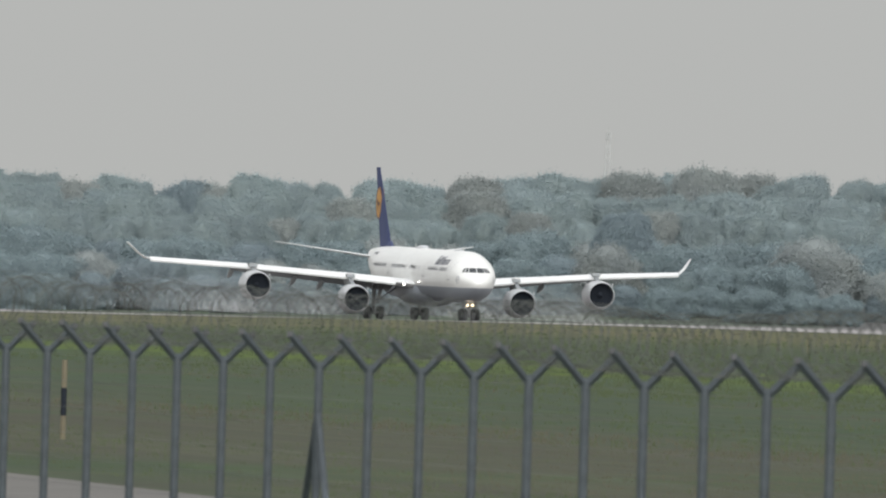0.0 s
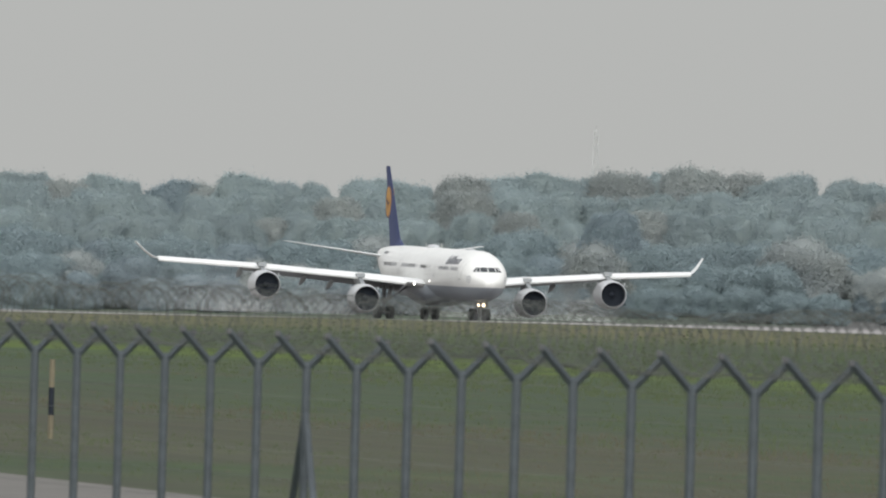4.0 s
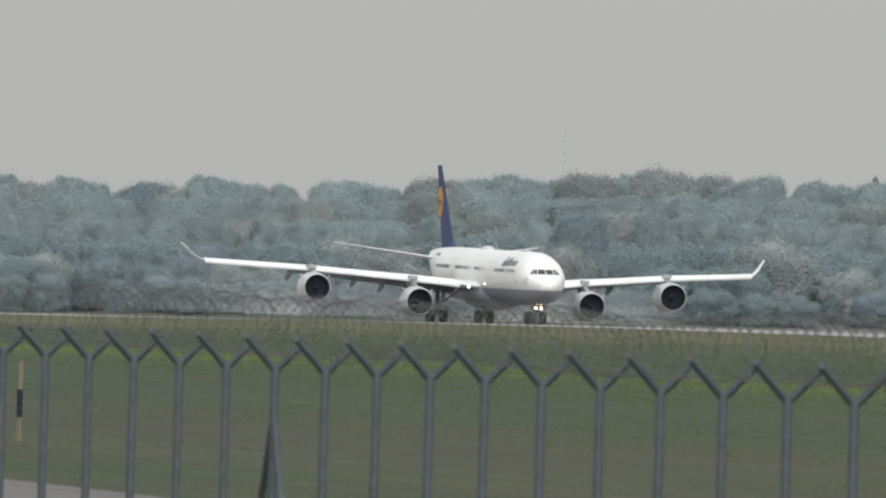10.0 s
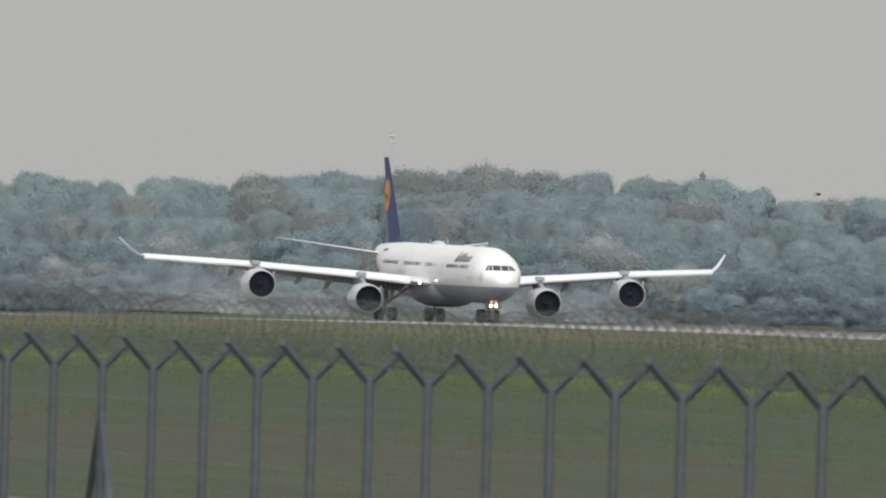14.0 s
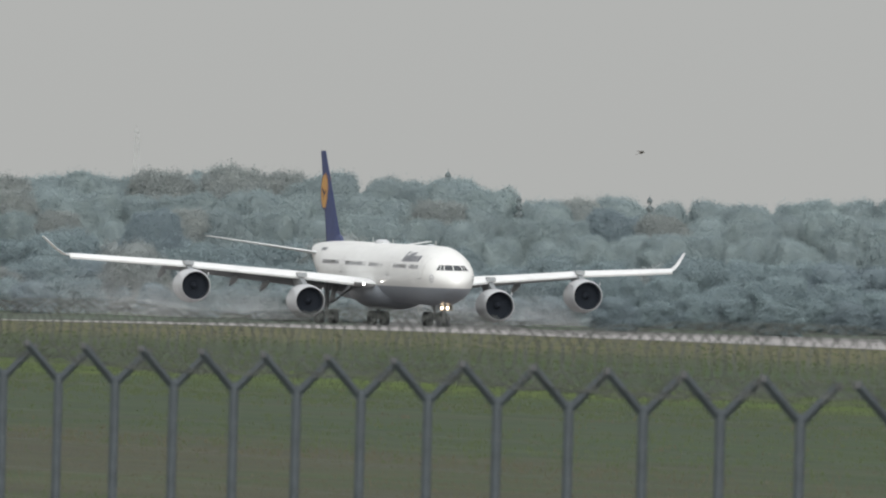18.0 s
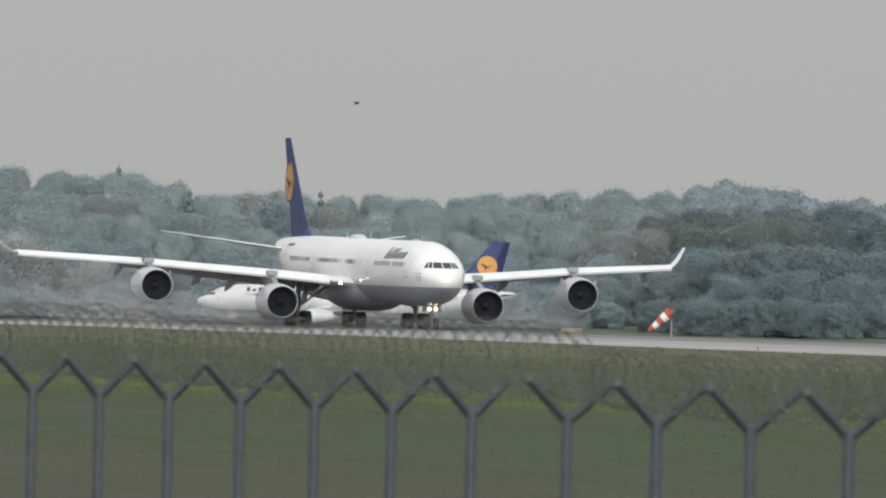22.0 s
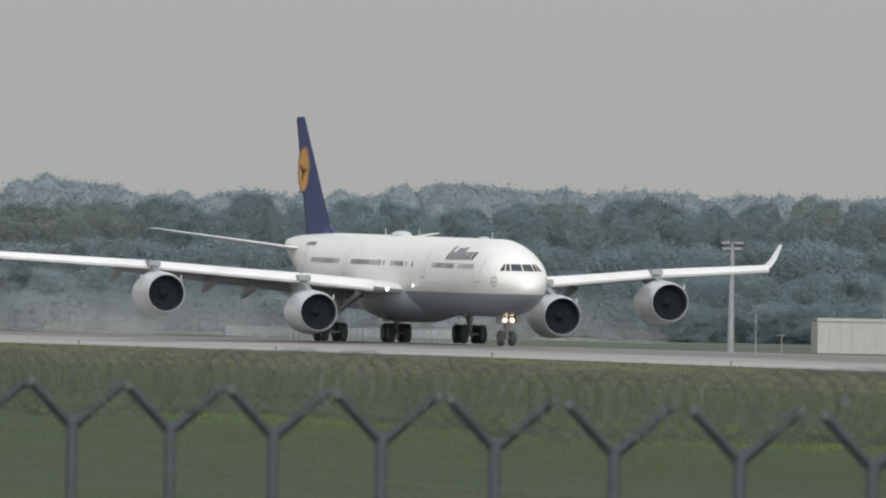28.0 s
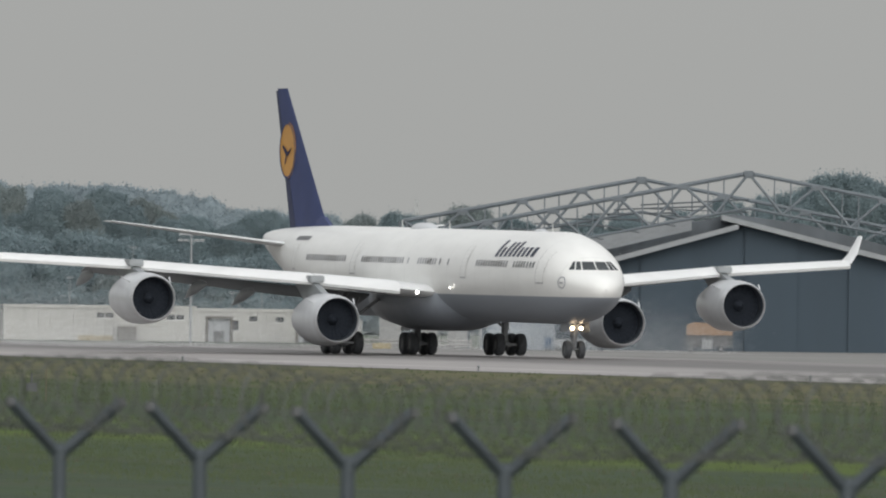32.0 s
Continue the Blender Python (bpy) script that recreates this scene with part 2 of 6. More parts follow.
def bend(x, table):
    """Straight interpolation in a short table."""
    if x <= table[0][0]:
        return table[0][1]
    for (a, u), (b, v) in zip(table, table[1:]):
        if x <= b:
            k = (x - a) / (b - a)
            return u + (v - u) * k
    return table[-1][1]


def crown(l):
    """Height of the runway's middle line."""
    return bend(l, [(-2400, -1.75), (-2260, -1.2), (-2100, -0.6), (-1993, -0.22), (-1934, 0.06), (-1866, 0.38), (-1807, 0.68), (-1733, 0.98), (-1662, 1.17), (-1586, 1.35), (-1503, 1.5), (-1436, 1.58), (-1341, 1.65), (-1209, 1.6), (-1095, 1.46), (-700, 0.9)])


def near_edge(l):
    return bend(l, [(-2400, -2.0), (-2000, -0.56), (-1928, -0.23), (-1798, 0.36), (-1710, 0.66), (-1618, 0.95), (-1510, 1.18), (-1400, 1.25), (-1282, 1.26), (-1151, 1.36), (-1066, 1.30), (-972, 1.16), (-892, 1.09), (-700, 0.85)])


def far_edge(l):
    return crown(l) - 0.45


def ground_z(q, l):
    if q < 45:
        return 2.75
    if q < 285:
        k = (q - 45) / 240
        return 2.75 + (near_edge(l * 285 / q) - 2.75) * k
    if q < 322:
        k = (q - 285) / 37
        return near_edge(l) * (1 - k) + crown(l) * k
    if q < 360:
        k = (q - 322) / 38
        return crown(l) * (1 - k) + far_edge(l) * k
    k = min(1.0, (q - 360) / 80)
    flat = -1.6 + 2.2 * min(1.0, max(0.0, (-2545 - l) / 90))
    return far_edge(l) * (1 - k) + flat * k


def spot(az, r, dz=0.0):
    """Ground point at a bearing and range."""
    x, y = r * math.sin(az / F), r * math.cos(az / F)
    p = Vector((x, y, 0))
    return Vector((x, y, ground_z(p.dot(ACROSS), p.dot(ALONG)) + dz))


def facing(az, r, turn=0.0, dz=0.0):
    """Frame at that spot: x to the right as seen from the stand, y away from it."""
    return Matrix.Translation(spot(az, r, dz)) @ pose(0, 0, 0, 0, 0, -math.degrees(az / F) + turn)


def sheet(name, qs, ls, mat, lift, label, kind="structure"):
    vs, fs = [], []
    for l in ls:
        for q in qs:
            p = ALONG * l + ACROSS * q
            vs.append((p.x, p.y, ground_z(q, l) + lift))
    k = len(qs)
    for j in range(len(ls) - 1):
        for i in range(k - 1):
            a = j * k + i
            fs.append((a, a + 1, a + k + 1, a + k))
    me = bpy.data.meshes.new(name)
    me.from_pydata(vs, [], fs)
    me.materials.append(mat)
    for p in me.polygons:
        p.use_smooth = True
    ob = new(name, me)
    return tagged(ob, label, name.split("_")[0], kind=kind)


def meadow():
    """Autumn airfield grass: mown strips along the runway, tufts and bare patches, paled for haze at the far end."""
    m = material("airfield_grass", (0.045, 0.068, 0.032), 0.9, scale=0.35, second=(0.030, 0.044, 0.025), spec=0.2)
    n, l = m.node_tree.nodes, m.node_tree.links
    b = n["Principled BSDF"]
    src = b.inputs["Base Color"].links[0].from_socket
    tc = n.new("ShaderNodeTexCoord")
    mp = n.new("ShaderNodeMapping")
    mp.inputs["Rotation"].default_value = (0, 0, -RUN)
    l.new(tc.outputs["Object"], mp.inputs[0])
    s = n.new("ShaderNodeSeparateXYZ")
    l.new(mp.outputs[0], s.inputs[0])
    wob = n.new("ShaderNodeTexNoise")
    wob.inputs["Scale"].default_value = 0.03
    wob.inputs["Detail"].default_value = 4
    l.new(tc.outputs["Object"], wob.inputs["Vector"])
    wv = n.new("ShaderNodeMath")
    wv.operation, wv.inputs[1].default_value = "MULTIPLY_ADD", 26.0
    l.new(wob.outputs[0], wv.inputs[0])
    l.new(s.outputs["X"], wv.inputs[2])
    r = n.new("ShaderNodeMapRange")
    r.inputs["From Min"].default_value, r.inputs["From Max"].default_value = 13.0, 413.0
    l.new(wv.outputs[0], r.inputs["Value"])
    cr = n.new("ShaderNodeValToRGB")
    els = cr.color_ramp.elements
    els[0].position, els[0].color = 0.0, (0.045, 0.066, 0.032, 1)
    # Pale stops at the end paint haze into the grass beyond the runway.
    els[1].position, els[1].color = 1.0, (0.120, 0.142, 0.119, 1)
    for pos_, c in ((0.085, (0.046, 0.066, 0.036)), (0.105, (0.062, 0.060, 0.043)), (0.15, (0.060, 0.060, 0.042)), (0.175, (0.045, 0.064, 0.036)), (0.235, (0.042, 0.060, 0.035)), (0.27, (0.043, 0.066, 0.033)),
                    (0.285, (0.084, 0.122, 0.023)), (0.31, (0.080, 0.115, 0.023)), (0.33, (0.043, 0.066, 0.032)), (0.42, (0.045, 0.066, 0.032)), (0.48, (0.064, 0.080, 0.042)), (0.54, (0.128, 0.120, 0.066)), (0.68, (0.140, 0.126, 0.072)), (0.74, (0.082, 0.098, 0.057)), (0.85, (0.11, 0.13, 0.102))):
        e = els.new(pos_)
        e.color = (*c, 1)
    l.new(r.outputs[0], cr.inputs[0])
    long = n.new("ShaderNodeTexNoise")
    mp2 = n.new("ShaderNodeMapping")
    mp2.inputs["Scale"].default_value = (1, 0.015, 1)
    l.new(mp.outputs[0], mp2.inputs[0])
    l.new(mp2.outputs[0], long.inputs["Vector"])
    long.inputs["Scale"].default_value, long.inputs["Detail"].default_value, long.inputs["Roughness"].default_value = 0.9, 9, 0.72
    lr = n.new("ShaderNodeMapRange")
    lr.inputs["From Min"].default_value, lr.inputs["From Max"].default_value = 0.3, 0.7
    lr.inputs["To Min"].default_value, lr.inputs["To Max"].default_value = 0.75, 1.22
    l.new(long.outputs[0], lr.inputs["Value"])
    mx = n.new("ShaderNodeMix")
    mx.data_type, mx.inputs[0].default_value = "RGBA", 0.8
    l.new(src, mx.inputs[6])
    l.new(cr.outputs[0], mx.inputs[7])
    out = mx.outputs[2]
    # patches of fresh green and of withered brown, then fine uneven growth
    for scale, detail, lo, hi, tone, most in ((0.045, 5, 0.50, 0.68, (0.038, 0.070, 0.026), 0.85), (0.06, 6, 0.50, 0.70, (0.068, 0.057, 0.043), 0.5), (0.35, 7, 0.50, 0.72, (0.085, 0.098, 0.048), 0.5)):
        pn = n.new("ShaderNodeTexNoise")
        pn.inputs["Scale"].default_value, pn.inputs["Detail"].default_value, pn.inputs["Roughness"].default_value = scale, detail, 0.65
        sh = n.new("ShaderNodeMapping")
        sh.inputs["Location"].default_value = (scale * 900, 31.0, 7.0)
        l.new(tc.outputs["Object"], sh.inputs[0])
        l.new(sh.outputs[0], pn.inputs["Vector"])
        pr = n.new("ShaderNodeMapRange")
        pr.inputs["From Min"].default_value, pr.inputs["From Max"].default_value, pr.inputs["To Max"].default_value = lo, hi, most
        l.new(pn.outputs[0], pr.inputs["Value"])
        pm = n.new("ShaderNodeMix")
        pm.data_type = "RGBA"
        l.new(pr.outputs[0], pm.inputs[0])
        l.new(out, pm.inputs[6])
        pm.inputs[7].default_value = (*tone, 1)
        out = pm.outputs[2]
    hs = n.new("ShaderNodeHueSaturation")
    hs.inputs["Saturation"].default_value = 1.14
    l.new(out, hs.inputs["Color"])
    l.new(lr.outputs[0], hs.inputs["Value"])
    l.new(hs.outputs[0], b.inputs["Base Color"])
    return m


def slab_tones(m):
    """Rubber-darkened middle and paler shoulders, along the runway."""
    n, l = m.node_tree.nodes, m.node_tree.links
    tc = n.new("ShaderNodeTexCoord")
    mp = n.new("ShaderNodeMapping")
    mp.inputs["Rotation"].default_value = (0, 0, -RUN)
    l.new(tc.outputs["Object"], mp.inputs[0])
    s = n.new("ShaderNodeSeparateXYZ")
    l.new(mp.outputs[0], s.inputs[0])
    r = n.new("ShaderNodeMapRange")
    r.inputs["From Min"].default_value, r.inputs["From Max"].default_value = 285, 360
    l.new(s.outputs["X"], r.inputs["Value"])
    cr = n.new("ShaderNodeValToRGB")
    e = cr.color_ramp.elements
    e[0].color, e[1].color = (1.4, 1.4, 1.4, 1), (1.0, 1.0, 1.0, 1)
    for k, v in ((0.09, 1.4), (0.10, 1.8), (0.115, 1.8), (0.125, 1.35), (0.27, 1.25), (0.36, 0.62), (0.55, 0.62), (0.66, 0.88)):
        x = e.new(k)
        x.color = (v, v, v, 1)
    l.new(r.outputs[0], cr.inputs[0])
    b = n["Principled BSDF"]
    src = b.inputs["Base Color"].links[0].from_socket
    mx = n.new("ShaderNodeMix")
    mx.data_type, mx.blend_type = "RGBA", "MULTIPLY"
    mx.inputs[0].default_value = 1.0
    l.new(src, mx.inputs[6])
    l.new(cr.outputs[0], mx.inputs[7])
    # cross joints between slabs
    w = n.new("ShaderNodeMath")
    w.operation, w.inputs[1].default_value = "PINGPONG", 3.75
    l.new(s.outputs["Y"], w.inputs[0])
    w2 = n.new("ShaderNodeMath")
    w2.operation, w2.inputs[1].default_value = "LESS_THAN", 0.16
    l.new(w.outputs[0], w2.inputs[0])
    w3 = n.new("ShaderNodeMath")
    w3.operation, w3.inputs[1].default_value = "MULTIPLY", 0.35
    l.new(w2.outputs[0], w3.inputs[0])
    mx2 = n.new("ShaderNodeMix")
    mx2.data_type = "RGBA"
    l.new(w3.outputs[0], mx2.inputs[0])
    l.new(mx.outputs[2], mx2.inputs[6])
    mx2.inputs[7].default_value = (0.10, 0.09, 0.085, 1)
    l.new(mx2.outputs[2], b.inputs["Base Color"])


slab_tones(M["concrete"])
M["grass"] = meadow()
QS = [-4000, -1500, -400, 0, 30, 45, 60, 80, 100, 120, 140, 160, 180, 200, 220, 240, 260, 275, 284.9]
QF = [360.1, 380, 400, 420, 440, 500, 560, 640, 760, 1000, 1600, 2600, 4900]
LS = [-4950, -4000, -3200, -2700, -2635, -2590, -2545, -2480] + list(range(-2400, -690, 20)) + [-500, -300, -150, 0, 300, 1200, 4000]
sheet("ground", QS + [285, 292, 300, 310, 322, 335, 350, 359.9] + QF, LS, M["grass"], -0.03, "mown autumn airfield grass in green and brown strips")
sheet("runway", [285, 288, 292.5, 300, 311, 322, 333, 345, 352, 356, 359.5], [x for x in LS if -2700 <= x <= 300], M["concrete"], 0.0, "pale damp concrete runway", "structure")["category"] = "runway"
sheet("road_perimeter", [31.5, 34, 36.9], [x for x in LS if -1200 <= x <= 300], M["track"], 0.02, "pale concrete perimeter road inside the fence")["category"] = "road"
sheet("taxiway", [470, 476, 482, 488, 494], [x for x in LS if -2700 <= x <= -700], M["asphalt"], 0.03, "grey asphalt taxiway beyond the runway")["category"] = "taxiway"


sheet("apron", [500, 540, 580, 620, 660, 700, 740], [x for x in LS if -2105 <= x <= -1560], M["apron"], 0.03, "pale grey concrete apron before the hangar")["category"] = "apron"


# ---- standing grass: tufts of blades over the mown field, thinning with distance, spread and sized to fit the camera's view ----
def tufts(name, label, mat, count, seed, chance):
    rng = random.Random(seed)
    vs, fs = [], []
    made = 0
    while made < count:
        az, dip = rng.uniform(-1000, 4950), rng.uniform(98, 420)
        r = 4.0 * F / dip
        for _ in range(3):
            p = spot(az, r)
            r = (EYE.z - p.z) * F / dip
        p = spot(az, r, -0.05)
        q = p.dot(ACROSS)
        patch = 0.5 + noise.noise(Vector((p.x * 0.09, p.y * 0.012, seed)))
        if not 39 < q < 283.5 or rng.random() > chance(q) * max(0.05, min(1.0, 1.6 * patch)):
            continue
        made += 1
        h = min(0.16, 6.0 * r / F * rng.uniform(0.5, 1.5)) + 0.05
        for _ in range(4):
            x, y = rng.uniform(-0.15, 0.15), rng.uniform(-0.5, 0.5)
            b, t = 0.9 * r / F * rng.uniform(0.6, 1.5), h * rng.uniform(0.5, 1.0)
            i = len(vs)
            vs += [(p.x + x - b, p.y + y, p.z), (p.x + x + b, p.y + y, p.z), (p.x + x + rng.uniform(-0.4, 0.4) * t, p.y + y, p.z + t)]
            fs.append((i, i + 1, i + 2))
    me = bpy.data.meshes.new(name)
    me.from_pydata(vs, [], fs)
    me.materials.append(M[mat])
    tagged(new(name, me), label, "grass", kind="stuff")


M["blade_green"] = foliage("green_grass_blades", (0.114, 0.142, 0.077), (0.100, 0.126, 0.069))
M["blade_straw"] = foliage("dry_grass_blades", (0.135, 0.128, 0.092), (0.117, 0.113, 0.083))
tufts("grass_tufts", "short green autumn grass tufts on the airfield", "blade_green", 26000, 3, lambda q: 0.3 if q > 215 else 0.25 if 50 < q < 88 else 1.0)
tufts("dry_grass_tufts", "dry straw-brown grass tufts on the airfield", "blade_straw", 4500, 8, lambda q: 0.2 if q > 215 else 0.5 if 44 < q < 64 else 0.05)


# ---- airliners ----
def section(zc, r, s, n=40):
    return [(-s, r * math.cos(a), zc + r * math.sin(a)) for a in (2 * math.pi * i / n for i in range(n))]


def foil(s_le, y, z, chord, thick, droop=0.0):
    """Closed wing section in the x-z plane at span y."""
    top = [(0.0, 0.0), (0.02, 0.42), (0.1, 0.82), (0.3, 1.0), (0.6, 0.72), (1.0, 0.05)]
    low = [(1.0, -0.03), (0.6, -0.38), (0.3, -0.6), (0.1, -0.52), (0.02, -0.3)]
    return [(-(s_le + k * chord), y, z + h * thick * (0.34 if h > 0 else 0.42) - droop * k) for k, h in top + low]


def surface(bm, stations):
    return loft(bm, [foil(*s) for s in stations])


def wheel_mesh(name, r, w):
    bm = BM()
    prof = [(-w / 2, r * 0.52), (-w / 2, r * 0.86), (-w * 0.36, r * 0.97), (-w * 0.15, r), (w * 0.15, r), (w * 0.36, r * 0.97), (w / 2, r * 0.86), (w / 2, r * 0.52)]
    loft(bm, [[(rr * math.cos(a), d, rr * math.sin(a)) for a in (2 * math.pi * i / 24 for i in range(24))] for d, rr in prof], cap=False)
    return bm


def rim_mesh(r, w):
    bm = BM()
    prof = [(-w * 0.42, 0.05), (-w * 0.34, r * 0.36), (-w * 0.44, r * 0.53), (w * 0.44, r * 0.53), (w * 0.34, r * 0.36), (w * 0.42, 0.05)]
    return loft(bm, [[(rr * math.cos(a), d, rr * math.sin(a)) for a in (2 * math.pi * i / 20 for i in range(20))] for d, rr in prof])


def gear(jet, name, s, y, top, radius, width, track, axles, lean=0.0):
    """Landing gear leg with torque link, bogie beam and its wheels."""
    bm = BM()
    rod(bm, (-s, y, radius), (-s + lean, y, top), 0.17, 10)
    rod(bm, (-s, y, radius + 0.9), (-s + lean, y, top), 0.24, 10)
    leg = part(name, bm, "strut", jet)
    bm = BM()
    if len(axles) > 1:
        rod(bm, (-s - axles[0], y, radius), (-s - axles[-1], y, radius), 0.15, 8)
    for a in axles:
        rod(bm, (-s - a, y - track / 2, radius), (-s - a, y + track / 2, radius), 0.09, 8)
    part("bogie_beam", bm, "strut", leg)
    bm = BM()
    rod(bm, (-s - 0.3, y, radius + 0.3), (-s - 0.65, y, radius + 0.85), 0.07, 6)
    rod(bm, (-s - 0.65, y, radius + 0.85), (-s - 0.22, y, radius + 1.35), 0.07, 6)
    part("torque_link", bm, "strut", leg)
    bm = BM()
    rod(bm, (-s, y, radius + 1.0), (-s + 0.2, y * 0.45, top), 0.09, 8)
    rod(bm, (-s, y, radius + 1.1), (-s + 1.7, y, top), 0.08, 8)
    part("side_stay", bm, "strut", leg)
    first = None
    for a in axles:
        for k in (-1, 1):
            m = pose(-s - a, y + k * track / 2, radius)
            if first is None:
                wheel = part("wheel", rim_mesh(radius, width), "hub", jet, "grey wheel hub")
                wheel.matrix_basis = m
                first = wheel, part("tyre", wheel_mesh("tyre", radius, width), "rubber", wheel, "black rubber tyre")
            else:
                wheel = share(first[0], jet, m, "grey wheel hub")
                share(first[1], wheel, None, "black rubber tyre")
    return leg


def engine(jet, s, y, z, r_in, r_out, length, wing_s, wing_z):
    """Turbofan nacelle with polished intake lip, fan, exhaust cone and pylon."""
    bm = BM()
    lathe(bm, [(0.12, r_in * 1.035), (0.08, r_out * 0.86), (0.35, r_out * 0.912), (length * 0.14, r_out * 0.955), (length * 0.27, r_out * 0.985), (length * 0.4, r_out), (length * 0.57, r_out * 0.99), (length * 0.8, r_out * 0.84), (length, r_out * 0.66), (length, r_out * 0.60), (length * 0.8, r_out * 0.7)], (-s, y, z), 36)
    nac = part("engine", bm, "nacelle", jet, "pale grey turbofan nacelle")
    bm = BM()
    lathe(bm, [(0.35, r_out * 0.922), (0.12, r_out * 0.882), (0.0, r_in * 1.055), (-0.02, r_in * 1.03), (0.06, r_in * 1.005), (0.18, r_in * 0.99)], (-s, y, z), 36)
    part("intake_lip", bm, "lip", nac, "polished metal intake lip")
    bm = BM()
    lathe(bm, [(0.17, r_in * 0.991), (0.4, r_in * 0.975), (0.9, r_in), (1.5, r_in), (1.55, 0.05)], (-s, y, z), 36)
    part("intake_duct", bm, "dark", nac, "dark intake duct")
    blade = None
    for i in range(22):
        m = pose(-s - 1.2, y, z, 360 * i / 22, 0, 0)
        if blade is None:
            bm = BM()
            loft(bm, [[(0.0, 0.28, -0.06), (0.03, r_in * 0.97, -0.20), (-0.10, r_in * 0.97, 0.24), (-0.10, 0.28, 0.07)], [(-0.02, 0.28, -0.06), (0.01, r_in * 0.97, -0.20), (-0.12, r_in * 0.97, 0.24), (-0.12, 0.28, 0.07)]])
            blade = part("fan_blade", bm, "blade", nac)
            blade.matrix_basis = m
        else:
            share(blade, nac, m)
    bm = BM()
    lathe(bm, [(0.65, 0.02), (0.75, 0.12), (0.95, 0.24), (1.2, 0.33)], (-s, y, z), 18)
    part("spinner", bm, "blade", nac)
    bm = BM()
    lathe(bm, [(length * 0.8, r_out * 0.5), (length, r_out * 0.42), (length * 1.1, r_out * 0.3), (length * 1.22, 0.06)], (-s, y, z), 20, True)
    part("exhaust_cone", bm, "lip", nac)
    bm = BM()
    w = 0.21
    side = [(-(s + length * 0.3), z + r_out * 0.93), (-(s + length * 0.46), z + r_out * 1.0 + 0.05), (-(wing_s - 0.45), wing_z - 0.22), (-(wing_s + 0.4), wing_z - 0.1), (-(wing_s + 3.6), wing_z - 0.3), (-(s + length * 0.95), z + r_out * 0.55)]
    loft(bm, [[(x, y + k * w, zz) for x, zz in side] for k in (-1, 1)])
    part("pylon", bm, "wing_grey", nac, "grey engine pylon")
    bm = BM()
    k = r_out / 1.62
    block(bm, -(wing_s + 1.2), -(wing_s - 0.75 * k), y - 0.46 * k, y + 0.46 * k, wing_z - 0.2, wing_z + 0.24 * k, 0.06 * k)
    part("pylon_cap", bm, "wing_grey", nac, "grey pylon fairing over the wing's leading edge")
    for k in (-1, 1):
        bm = BM()
        rod(bm, (-s - 0.9, y + k * r_out * 0.8, z + r_out * 0.62), (-s - 2.0, y + k * r_out * 0.95, z + r_out * 0.80), 0.05, 5)
        part("nacelle_strake", bm, "nacelle", nac)
    return nac


